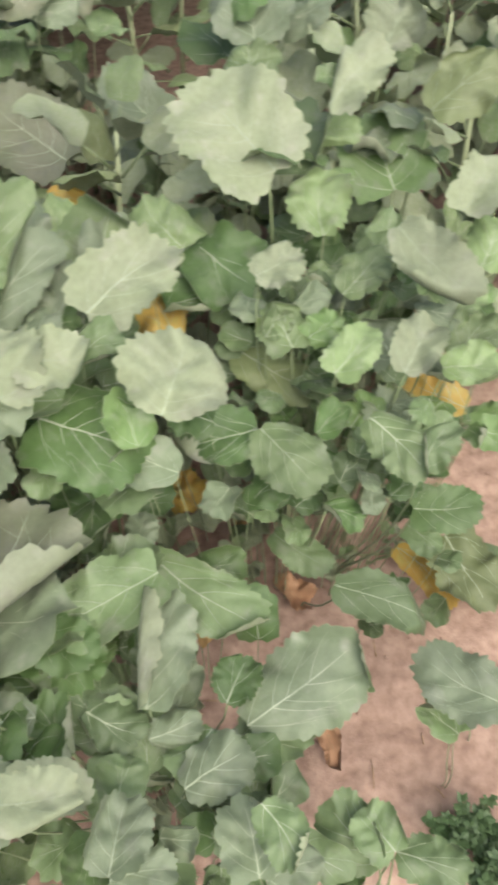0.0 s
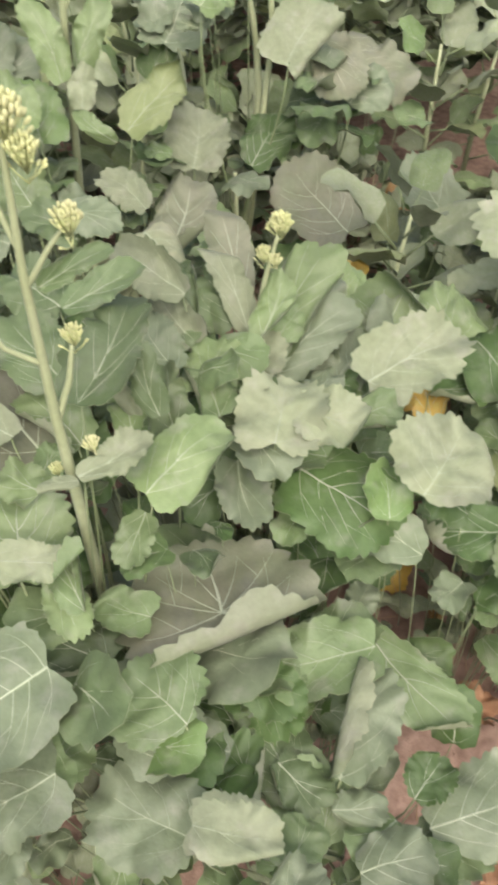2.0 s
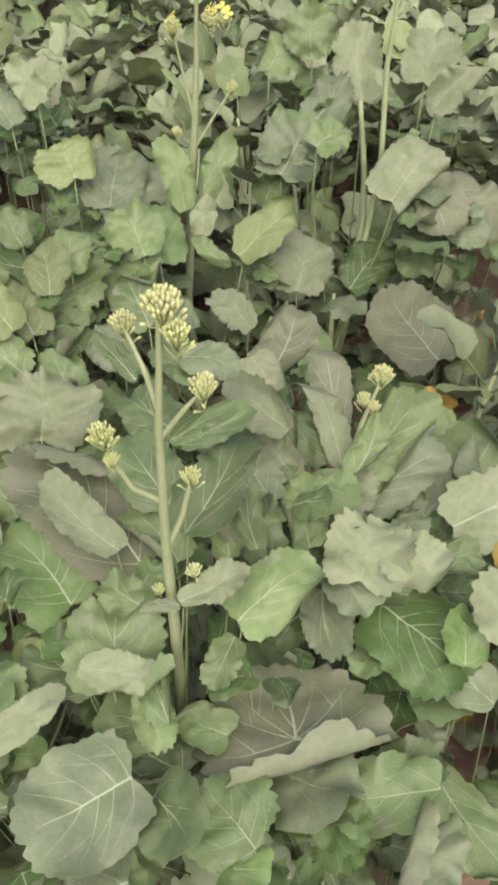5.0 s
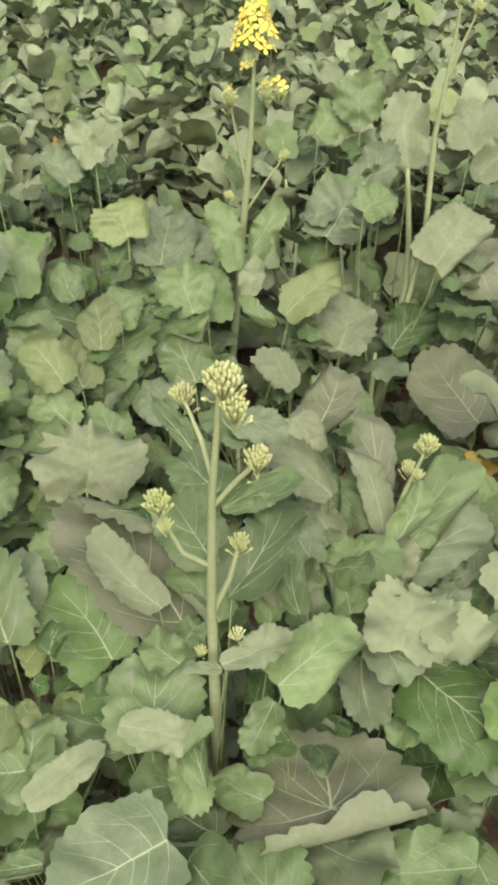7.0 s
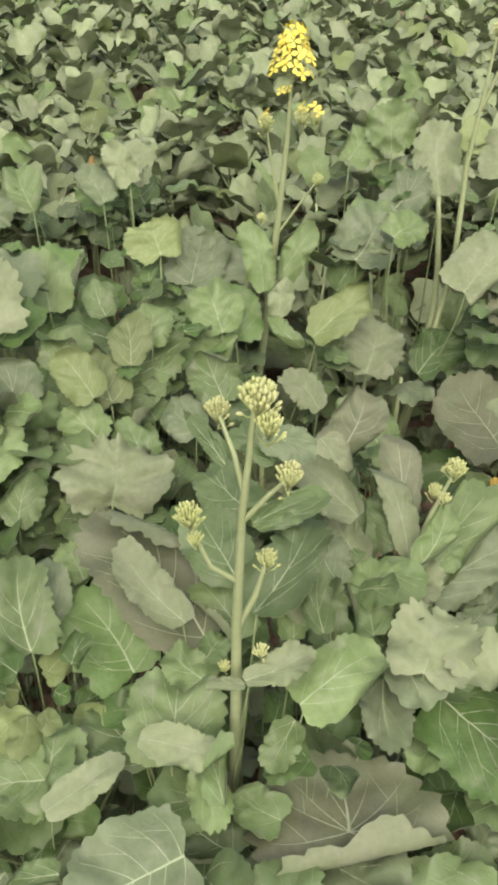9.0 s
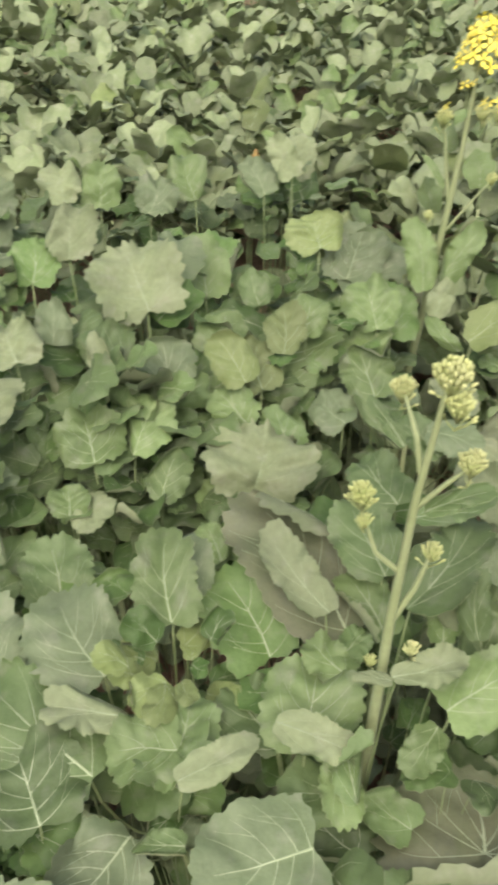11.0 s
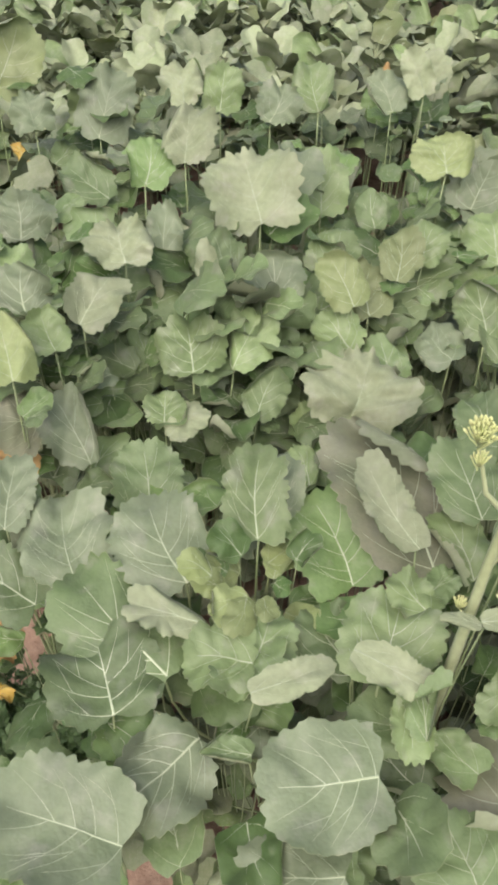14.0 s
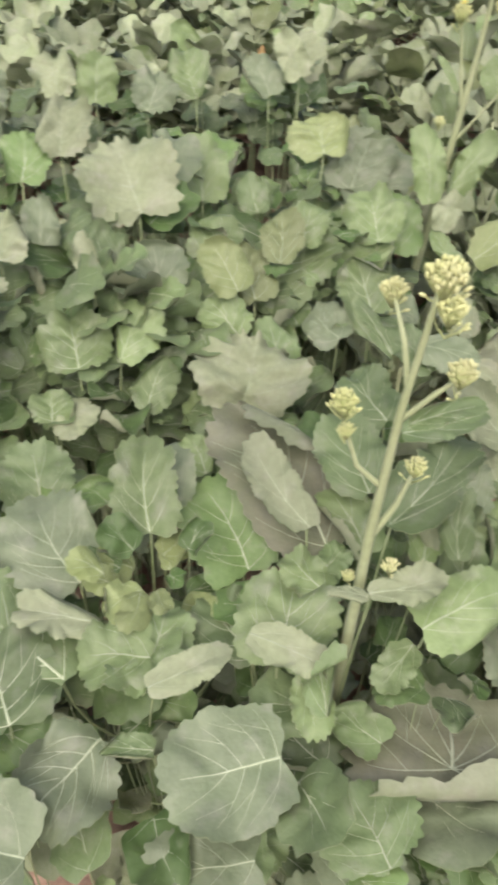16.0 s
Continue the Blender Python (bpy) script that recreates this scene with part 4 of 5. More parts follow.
leaf(p, (-1.496, 1.306, 0.663), (-1.635, 1.431, 0.779), (0.373, -0.370, 0.851), 0.166, "e")
leaf(p, (-1.202, 1.486, 0.734), (-1.202, 1.624, 0.827), (0.347, -0.525, 0.777), 0.181, "w")
leaf(p, (-1.292, 1.538, 0.783), (-1.359, 1.596, 0.857), (0.382, -0.521, 0.764), 0.173, "v", broad=True)
leaf(p, (-2.048, 1.271, 0.798), (-2.128, 1.313, 0.882), (0.550, -0.415, 0.725), 0.134, "g", flip=True)
leaf(p, (-1.775, 1.056, 0.784), (-1.842, 1.129, 0.896), (0.601, -0.457, 0.656), 0.146, "g", flip=True, crisp=1.3)
leaf(p, (-1.217, 1.480, 0.750), (-1.249, 1.597, 0.850), (0.338, -0.556, 0.759), 0.157, "w")
leaf(p, (-1.276, 1.444, 0.827), (-1.341, 1.490, 0.893), (0.374, -0.546, 0.750), 0.162, "v", broad=True)
leaf(p, (-1.429, 1.191, 0.745), (-1.529, 1.258, 0.856), (0.470, -0.501, 0.727), 0.131, "r", crisp=0.7)
leaf(p, (-1.954, 1.320, 0.797), (-1.987, 1.365, 0.912), (0.688, -0.587, 0.428), 0.115, "r")
leaf(p, (-1.771, 1.770, 0.713), (-1.777, 1.827, 0.816), (0.561, -0.708, 0.429), 0.130, "e")
leaf(p, (-1.600, 1.757, 0.847), (-1.682, 1.758, 0.952), (0.538, -0.728, 0.424), 0.079, "g", flip=True)
leaf(p, (-1.586, 1.262, 0.746), (-1.645, 1.291, 0.784), (0.366, -0.376, 0.851), 0.037, "o", crisp=2.2, stalked=False)
leaf(p, (-1.757, 1.787, 0.838), (-1.798, 1.817, 0.872), (0.354, -0.446, 0.822), 0.022, "o", crisp=2.2, stalked=False)
young_leaves(p, (-1.825, 1.589), 0.22, 0.59, 0.69, 18, 0.08, 0.135, 68)
young_leaves(p, (-1.489, 1.454), 0.20, 0.62, 0.72, 14, 0.08, 0.135, 69)
young_leaves(p, (-2.007, 1.356), 0.20, 0.58, 0.68, 14, 0.08, 0.135, 74)
rape_p13 = plant((-0.927, 1.350), 0.55, "tall rape plant in yellow flower")
leaf(rape_p13, (-0.905, 1.142, 0.704), (-1.002, 1.206, 0.777), (0.286, -0.506, 0.814), 0.112, "r")
leaf(rape_p13, (-0.891, 1.523, 0.674), (-0.786, 1.736, 0.767), (0.194, -0.469, 0.861), 0.098, "v")
leaf(rape_p13, (-0.989, 1.267, 0.671), (-1.058, 1.347, 0.729), (0.262, -0.404, 0.876), 0.125, "r")
leaf(rape_p13, (-1.014, 1.380, 0.697), (-1.129, 1.463, 0.784), (0.295, -0.467, 0.833), 0.146, "e", broad=True, crisp=0.7)
leaf(rape_p13, (-0.673, 1.128, 0.717), (-0.596, 1.083, 0.683), (0.167, -0.394, 0.904), 0.093, "m")
leaf(rape_p13, (-0.645, 1.189, 0.646), (-0.658, 1.333, 0.715), (0.162, -0.418, 0.894), 0.122, "m", broad=True)
leaf(rape_p13, (-1.026, 1.331, 0.740), (-1.115, 1.396, 0.820), (0.308, -0.540, 0.783), 0.134, "r")
leaf(rape_p13, (-0.771, 1.350, 0.603), (-0.894, 1.394, 0.649), (0.194, -0.402, 0.895), 0.082, "g", flip=True)
leaf(rape_p13, (-1.004, 1.484, 0.784), (-1.085, 1.524, 0.936), (0.450, -0.774, 0.445), 0.074, "r", stalked=False)
leaf(rape_p13, (-0.990, 1.508, 0.806), (-0.938, 1.606, 0.935), (0.407, -0.798, 0.444), 0.064, "r", stalked=False)
leaf(rape_p13, (-0.953, 1.462, 0.747), (-0.966, 1.504, 0.833), (0.419, -0.787, 0.452), 0.061, "g", flip=True, stalked=False)
leaf(rape_p13, (-1.060, 1.625, 0.980), (-1.125, 1.626, 1.049), (0.445, -0.785, 0.431), 0.016, "r", stalked=False)
leaf(rape_p13, (-0.860, 1.428, 0.704), (-0.973, 1.463, 0.749), (0.219, -0.424, 0.879), 0.043, "r", stalked=False)
rape_p14 = plant((-0.738, 1.818), 0.55, "rape plant with a tall bare-topped budding stalk")
leaf(rape_p14, (-0.487, 2.011, 0.576), (-0.408, 2.107, 0.624), (0.129, -0.528, 0.840), 0.149, "w")
leaf(rape_p14, (-0.736, 2.524, 0.787), (-0.720, 2.641, 0.912), (0.161, -0.730, 0.665), 0.170, "g", flip=True)
leaf(rape_p14, (-1.208, 2.401, 0.799), (-1.196, 2.498, 0.881), (0.272, -0.643, 0.716), 0.140, "r")
leaf(rape_p14, (-0.928, 2.102, 0.792), (-0.899, 2.224, 0.888), (0.222, -0.639, 0.737), 0.117, "w")
leaf(rape_p14, (-0.950, 1.906, 0.705), (-0.940, 2.049, 0.815), (0.238, -0.604, 0.760), 0.185, "w")
leaf(rape_p14, (-0.698, 1.828, 0.457), (-0.624, 2.005, 0.543), (0.125, -0.476, 0.871), 0.136, "d")
leaf(rape_p14, (-0.595, 2.102, 0.694), (-0.473, 1.982, 0.608), (0.095, -0.515, 0.852), 0.156, "m")
leaf(rape_p14, (-0.637, 1.926, 0.688), (-0.566, 2.071, 0.793), (0.138, -0.623, 0.770), 0.181, "g", flip=True, broad=True)
leaf(rape_p14, (-0.830, 2.229, 0.810), (-0.902, 2.337, 0.990), (0.243, -0.787, 0.567), 0.136, "g", flip=True)
leaf(rape_p14, (-0.772, 1.620, 0.552), (-0.798, 1.738, 0.649), (0.217, -0.588, 0.779), 0.155, "g", flip=True, broad=True)
leaf(rape_p14, (-0.581, 2.169, 0.635), (-0.340, 2.127, 0.588), (0.079, -0.512, 0.855), 0.180, "m", droop=30)
leaf(rape_p14, (-0.625, 2.202, 0.840), (-0.517, 2.280, 0.958), (0.174, -0.889, 0.425), 0.093, "g", flip=True)
leaf(rape_p14, (-1.085, 2.471, 0.825), (-1.117, 2.532, 0.973), (0.318, -0.849, 0.422), 0.166, "r")
leaf(rape_p14, (-0.827, 1.843, 0.838), (-0.782, 1.917, 0.872), (0.172, -0.504, 0.847), 0.110, "r")
p = plant((-1.035, 0.180), 0.47)
leaf(p, (-1.097, 0.164, 0.676), (-1.189, 0.250, 0.725), (0.366, -0.126, 0.922), 0.084, "w")
leaf(p, (-1.042, 0.397, 0.593), (-1.154, 0.466, 0.648), (0.324, -0.201, 0.924), 0.125, "g")
leaf(p, (-0.968, 0.208, 0.632), (-1.110, 0.277, 0.679), (0.260, -0.112, 0.959), 0.153, "w", fold=15, rolls=((-70, 0.6, -50),))
leaf(p, (-0.988, 0.148, 0.613), (-1.108, 0.097, 0.647), (0.312, -0.097, 0.945), 0.104, "g", droop=25)
leaf(p, (-1.139, 0.158, 0.408), (-1.125, 0.069, 0.402), (0.137, -0.037, 0.990), 0.085, "o", crisp=2.2, stalked=False)
leaf(p, (-1.249, 0.297, 0.594), (-1.372, 0.259, 0.612), (0.169, -0.064, 0.984), 0.057, "o", crisp=2.2, stalked=False)
leaf(p, (-1.292, 0.310, 0.779), (-1.412, 0.354, 0.842), (0.412, -0.171, 0.895), 0.100, "v")
leaf(p, (-1.195, 0.064, 0.371), (-1.114, 0.108, 0.349), (0.290, -0.068, 0.955), 0.079, "d")
young_leaves(p, (-1.201, 0.293), 0.13, 0.50, 0.60, 10, 0.08, 0.135, 73)
p = plant((-0.648, -0.018), 0.35)
leaf(p, (-0.753, 0.128, 0.628), (-0.870, 0.176, 0.653), (0.177, -0.079, 0.981), 0.165, "g", broad=True, droop=24, rolls=())
leaf(p, (-0.612, 0.049, 0.612), (-0.769, -0.055, 0.628), (0.125, -0.029, 0.992), 0.151, "w", broad=True, crisp=0.8, droop=20, fold=14, rolls=())
leaf(p, (-0.867, -0.101, 0.323), (-0.785, -0.052, 0.307), (0.196, -0.016, 0.980), 0.067, "d")
leaf(p, (-0.875, 0.005, 0.396), (-0.956, -0.036, 0.414), (0.235, -0.039, 0.971), 0.057, "d")
p = plant((-0.225, 1.125), 0.45)
leaf(p, (-0.067, 1.095, 0.642), (-0.145, 1.169, 0.678), (0.055, -0.389, 0.920), 0.131, "r")
leaf(p, (-0.304, 1.090, 0.648), (-0.242, 1.164, 0.672), (0.112, -0.382, 0.917), 0.130, "r")
leaf(p, (-0.145, 0.969, 0.657), (-0.226, 1.114, 0.730), (0.094, -0.404, 0.910), 0.146, "r")
leaf(p, (-0.034, 1.185, 0.476), (-0.113, 1.320, 0.540), (0.041, -0.407, 0.913), 0.145, "r")
leaf(p, (-0.086, 0.969, 0.538), (-0.148, 1.090, 0.561), (0.029, -0.173, 0.985), 0.101, "y", droop=30)
leaf(p, (-0.026, 1.105, 0.549), (-0.104, 1.092, 0.549), (0.019, -0.180, 0.984), 0.052, "y", stalked=False)
leaf(p, (-0.290, 1.360, 0.536), (-0.365, 1.393, 0.544), (0.028, -0.194, 0.981), 0.054, "y", stalked=False)
p = plant((0.198, 0.108), 0.31)
leaf(p, (0.238, 0.229, 0.298), (0.339, 0.200, 0.302), (-0.056, -0.045, 0.997), 0.069, "g")
leaf(p, (0.239, 0.223, 0.319), (0.195, 0.280, 0.321), (-0.040, -0.055, 0.998), 0.074, "g")
leaf(p, (0.224, 0.212, 0.299), (0.147, 0.295, 0.301), (-0.032, -0.055, 0.998), 0.091, "g")
leaf(p, (0.056, 0.172, 0.439), (0.130, 0.198, 0.441), (-0.011, -0.044, 0.999), 0.065, "w")
leaf(p, (0.051, 0.170, 0.457), (0.029, 0.266, 0.463), (0.004, -0.062, 0.998), 0.086, "w", fold=30)
leaf(p, (0.051, 0.247, 0.516), (0.099, 0.175, 0.510), (-0.011, -0.087, 0.996), 0.061, "g")
p = plant((0.630, 0.405), 0.25)
leaf(p, (0.420, 0.410, 0.361), (0.292, 0.490, 0.359), (-0.072, -0.101, 0.992), 0.103, "w")
p = plant((-1.575, 0.675), 0.49)
leaf(p, (-2.183, 0.882, 0.783), (-2.260, 0.906, 0.857), (0.606, -0.305, 0.734), 0.119, "w")
leaf(p, (-2.094, 1.014, 0.749), (-2.175, 1.139, 0.892), (0.618, -0.384, 0.686), 0.149, "w")
leaf(p, (-1.461, 0.433, 0.767), (-1.542, 0.480, 0.834), (0.534, -0.237, 0.812), 0.115, "w")
leaf(p, (-1.839, 0.878, 0.720), (-1.972, 0.834, 0.780), (0.466, -0.268, 0.843), 0.128, "g")
leaf(p, (-1.815, 0.961, 0.740), (-1.880, 1.032, 0.820), (0.536, -0.366, 0.761), 0.125, "e")
leaf(p, (-1.729, 0.572, 0.764), (-1.807, 0.616, 0.836), (0.569, -0.260, 0.780), 0.149, "w")
leaf(p, (-1.457, 0.748, 0.743), (-1.532, 0.825, 0.857), (0.599, -0.424, 0.680), 0.081, "w", fold=25)
leaf(p, (-1.437, 0.647, 0.811), (-1.506, 0.680, 0.869), (0.514, -0.320, 0.796), 0.140, "g", flip=True, broad=True)
leaf(p, (-1.501, 0.426, 0.780), (-1.591, 0.498, 0.841), (0.438, -0.198, 0.877), 0.087, "r")
leaf(p, (-2.404, 0.886, 0.814), (-2.430, 1.013, 0.985), (0.812, -0.403, 0.422), 0.180, "v")
leaf(p, (-2.195, 1.049, 0.736), (-2.224, 1.135, 0.883), (0.767, -0.476, 0.430), 0.170, "r")
leaf(p, (-2.279, 0.888, 0.655), (-2.348, 0.893, 0.695), (0.479, -0.236, 0.845), 0.036, "y", stalked=False)
young_leaves(p, (-1.546, 0.542), 0.18, 0.68, 0.78, 16, 0.08, 0.135, 70)
young_leaves(p, (-1.417, 0.512), 0.15, 0.58, 0.68, 12, 0.08, 0.135, 71)
young_leaves(p, (-1.760, 0.572), 0.18, 0.68, 0.78, 12, 0.08, 0.135, 72)

for number, home in enumerate([o for o in scene.objects if o.name.startswith("rape_plant")]):
    undergrowth(home, 900 + number)


def fallen_leaf(base, tip, face, wide, tone, label):
    """A dry leaf lying loose on the soil or caught between the plants."""
    long = (Vector(tip) - Vector(base)).length
    verts, faces, slots, nv = blade(long, wide, int(abs(base[0] * 7919 + base[1] * 10473) * 10), 30, 25, None, 2.6)
    cut = slots.index(2)
    ob = mesh_ob("dry_leaf", verts[:nv], faces[:cut], [TOP[tone], TOP[tone]], None, label, slots[:cut])
    ob.matrix_basis = leaf_pose(base, tip, face)
    mesh_ob("midrib", verts[nv:], [tuple(i - nv for i in f) for f in faces[cut:]], [STRAW], ob)
    return tagged(ob, category="dry leaf", group="fallen leaves")


fallen_leaf((-0.078, 0.927, 0.069), (-0.148, 1.007, 0.080), (0.022, -0.128, 0.992), 0.095, "y", "yellowed leaf fallen among the rape stems")
fallen_leaf((0.046, 1.018, 0.032), (-0.003, 0.887, 0.016), (0.004, -0.124, 0.992), 0.044, "o", "dry orange leaf fallen among the rape stems")
fallen_leaf((-0.034, 0.651, 0.275), (-0.043, 0.543, 0.265), (0.015, -0.096, 0.995), 0.031, "o", "dry orange leaf fallen among the rape stems")
fallen_leaf((0.078, 0.789, 0.009), (0.165, 0.740, 0.005), (-0.010, -0.102, 0.995), 0.073, "b", "shrivelled brown leaf lying on the bare soil")
fallen_leaf((-0.264, 2.088, 0.220), (-0.392, 2.124, 0.230), (0.020, -0.209, 0.978), 0.102, "o", "dry orange leaf fallen among the rape stems")
fallen_leaf((-1.137, 0.053, 0.272), (-1.089, 0.097, 0.268), (0.126, -0.029, 0.992), 0.032, "y", "yellowed leaf fallen among the rape stems")
fallen_leaf((-0.938, -0.042, 0.314), (-0.958, 0.003, 0.316), (0.109, -0.016, 0.994), 0.030, "y", "yellowed leaf fallen among the rape stems")
fallen_leaf((0.160, 0.525, 0.018), (0.199, 0.384, 0.010), (-0.019, -0.063, 0.998), 0.036, "b", "shrivelled brown leaf lying on the bare soil")


# ---- flower stalks ----
def flower_head(root, at, size, count, seed, label="cluster of pale yellow-green flower buds", stalk_from=None):
    """A domed cluster of closed buds on thin pedicels; at is the top of the stalk, in world metres."""
    g = random.Random(seed)
    home = Vector((root.location.x, root.location.y, 0))
    at = Vector(at) - home
    size *= 0.92
    buds, stems = [], []
    foot = at - Vector((0, 0, size * 0.9))
    count = int(count * 1.8)
    for k in range(count):
        a, r = k * 2.39996, math.sqrt((k + 0.5) / count)
        tip = at + Vector((math.cos(a) * r * size * 0.55, math.sin(a) * r * size * 0.55, size * (0.26 - 0.42 * r * r) + g.uniform(-0.14, 0.14) * size))
        way = (tip - foot + Vector((0, 0, 0.5 * size))).normalized()
        grown = g.uniform(0.8, 1.2)
        buds.append(ellipsoid(tip, way, size * 0.14 * grown, size * 0.07 * grown))
        stems.append(tube([foot, foot.lerp(tip, 0.6) + Vector((0, 0, -0.05 * size)), tip - way * size * 0.1], [0.0016, 0.0012, 0.0012], 4))
    for k in range(5 if size > 0.025 else 2):
        a = g.uniform(0, 6.283)
        start = foot - Vector((0, 0, size * g.uniform(0.0, 0.5)))
        tip = start + Vector((math.cos(a) * size * 0.62, math.sin(a) * size * 0.62, size * g.uniform(0.35, 0.8)))
        way = (tip - start).normalized()
        buds.append(ellipsoid(tip, way, size * 0.15, size * 0.07))
        stems.append(tube([start, start.lerp(tip, 0.6) - Vector((0, 0, 0.08 * size)), tip - way * size * 0.1], [0.0011, 0.0008, 0.0008], 4))
    v, f = joined(buds)
    head = mesh_ob("flower_head", v, f, [BUD], root, label)
    v, f = joined(stems)
    mesh_ob("pedicel", v, f, [PEDICEL], head)
    return head


def flower(root, at, way, size, seed):
    """An open four-petalled yellow flower."""
    g = random.Random(seed)
    home = Vector((root.location.x, root.location.y, 0))
    q = Vector(way).to_track_quat("Z", "Y")
    at = Vector(at) - home
    verts, faces = [], []
    for k in range(4):
        turn = Euler((0, 0, k * math.pi / 2 + g.uniform(-0.2, 0.2))).to_matrix()
        rows = [(0.1, 0.05, 0.0), (0.45, 0.25, 0.12), (0.8, 0.36, 0.14), (1.0, 0.2, 0.08)]
        base = len(verts)
        for y, w, z in rows:
            for x in (-w, 0, w):
                verts.append(at + q @ (turn @ Vector((x * size, y * size, (z - 0.05 * (x == 0)) * size))))
        for i in range(3):
            for j in range(2):
                a = base + i * 3 + j
                faces.append((a, a + 1, a + 4, a + 3))
    return mesh_ob("flower", verts, faces, [PETAL], root)


def stalk(root, points, radii, name="stalk"):
    home = Vector((root.location.x, root.location.y, 0))
    pts = [Vector(p) - home for p in points]
    full = []
    for i in range(len(pts) - 1):
        for s in range(4):
            full.append(pts[i].lerp(pts[i + 1], s / 4))
    full.append(pts[-1])
    rr = np.interp(np.linspace(0, len(pts) - 1, len(full)), range(len(pts)), radii)
    v, f = tube(full, rr, 8)
    return mesh_ob(name, v, f, [STEM], root)


# the budding plant in the middle
stalk(rape_p1, [(-0.472, 0.45, 0.1), (-0.498, 0.509, 0.448), (-0.496, 0.511, 0.737), (-0.496, 0.511, 0.899), (-0.491, 0.514, 1.097), (-0.485, 0.517, 1.178), (-0.481, 0.519, 1.245)], [0.0105, 0.0098, 0.008, 0.0065, 0.0048, 0.0036, 0.0028])
flower_head(rape_p1, (-0.480, 0.524, 1.258), 0.037, 34, 1)
flower_head(rape_p1, (-0.468, 0.526, 1.226), 0.029, 22, 2)
stalk(rape_p1, [(-0.489, 0.515, 1.12), (-0.504, 0.518, 1.171), (-0.53, 0.53, 1.205)], [0.0035, 0.003, 0.002], "side_stalk")
flower_head(rape_p1, (-0.535, 0.535, 1.212), 0.027, 20, 3)
stalk(rape_p1, [(-0.491, 0.514, 1.08), (-0.467, 0.528, 1.12), (-0.449, 0.541, 1.145)], [0.0035, 0.003, 0.002], "side_stalk")
flower_head(rape_p1, (-0.448, 0.541, 1.155), 0.029, 22, 4)
stalk(rape_p1, [(-0.495, 0.512, 0.98), (-0.515, 0.485, 1.02), (-0.53, 0.47, 1.085)], [0.0035, 0.003, 0.002], "side_stalk")
flower_head(rape_p1, (-0.530, 0.465, 1.118), 0.028, 22, 5)
flower_head(rape_p1, (-0.524, 0.468, 1.08), 0.018, 10, 6)
stalk(rape_p1, [(-0.496, 0.511, 0.89), (-0.483, 0.535, 0.94), (-0.478, 0.55, 0.985)], [0.005, 0.004, 0.0025], "side_stalk")
flower_head(rape_p1, (-0.477, 0.551, 1.0), 0.026, 16, 7)
flower_head(rape_p1, (-0.468, 0.527, 0.851), 0.022, 12, 8)
flower_head(rape_p1, (-0.509, 0.503, 0.816), 0.018, 10, 9, "small green bud cluster")

# the young budding plant beside it
stalk(rape_p2, [(-0.378, 0.873, 0.1), (-0.405, 0.905, 0.48), (-0.401, 0.906, 0.595), (-0.386, 0.909, 0.731), (-0.372, 0.912, 0.83), (-0.353, 0.916, 0.915)], [0.011, 0.0095, 0.008, 0.006, 0.004, 0.0025])
flower_head(rape_p2, (-0.351, 0.916, 0.935), 0.032, 28, 10)
flower_head(rape_p2, (-0.374, 0.911, 0.882), 0.024, 14, 11)
flower_head(rape_p2, (-0.356, 0.914, 0.872), 0.02, 10, 12)
flower_head(rape_p2, (-0.369, 0.912, 0.790), 0.014, 8, 13, "small green bud cluster")

# the tall plant in flower
stalk(rape_p13, [(-1.04, 1.55, 0.1), (-1.049, 1.55, 0.504), (-1.037, 1.556, 0.652), (-1.026, 1.562, 0.825), (-1.015, 1.568, 0.968), (-1.007, 1.573, 1.097), (-1.002, 1.575, 1.216), (-1.0, 1.576, 1.33)], [0.012, 0.0105, 0.01, 0.009, 0.008, 0.006, 0.004, 0.0025])
stalk(rape_p13, [(-1.015, 1.568, 0.97), (-1.03, 1.56, 1.05), (-1.048, 1.55, 1.16)], [0.005, 0.004, 0.002], "side_stalk")
stalk(rape_p13, [(-1.04, 1.553, 0.6), (-1.028, 1.57, 0.78)], [0.005, 0.003], "side_stalk")
stalk(rape_p13, [(-1.02, 1.565, 0.9), (-0.975, 1.59, 0.98), (-0.945, 1.605, 1.03)], [0.004, 0.003, 0.002], "side_stalk")
flower_head(rape_p13, (-1.048, 1.549, 1.172), 0.036, 18, 14)
flower_head(rape_p13, (-0.980, 1.587, 1.185), 0.034, 18, 15)
flower_head(rape_p13, (-0.951, 1.603, 1.185), 0.03, 14, 16)
flower_head(rape_p13, (-0.940, 1.609, 1.045), 0.026, 12, 17)
flower_head(rape_p13, (-1.053, 1.548, 0.95), 0.022, 10, 18)
flower_head(rape_p13, (-1.000, 1.576, 1.345), 0.045, 26, 19)
bloom = random.Random(20)
for k in range(44):
    a, s = k * 2.39996, k / 43
    z = 1.352 - 0.075 * s
    r = (0.012 + 0.036 * math.sqrt(s)) * bloom.uniform(0.75, 1.1)
    at = (-1.0 + r * math.cos(a), 1.576 + r * math.sin(a), z + bloom.uniform(-0.008, 0.008))
    flower(rape_p13, at, (math.cos(a), math.sin(a), 0.8), 0.015, k)
    stalk(rape_p13, [(-1.0, 1.576, z - 0.025), at], [0.001, 0.0007], "pedicel")
for k, at in enumerate([(-1.048, 1.549, 1.185), (-0.98, 1.587, 1.2), (-0.955, 1.603, 1.2), (-0.945, 1.601, 1.19), (-0.97, 1.59, 1.195), (-1.02, 1.564, 1.232), (-1.003, 1.565, 1.236)]):
    flower(rape_p13, at, (bloom.uniform(-1, 1), -0.8, 1), 0.013, 60 + k)

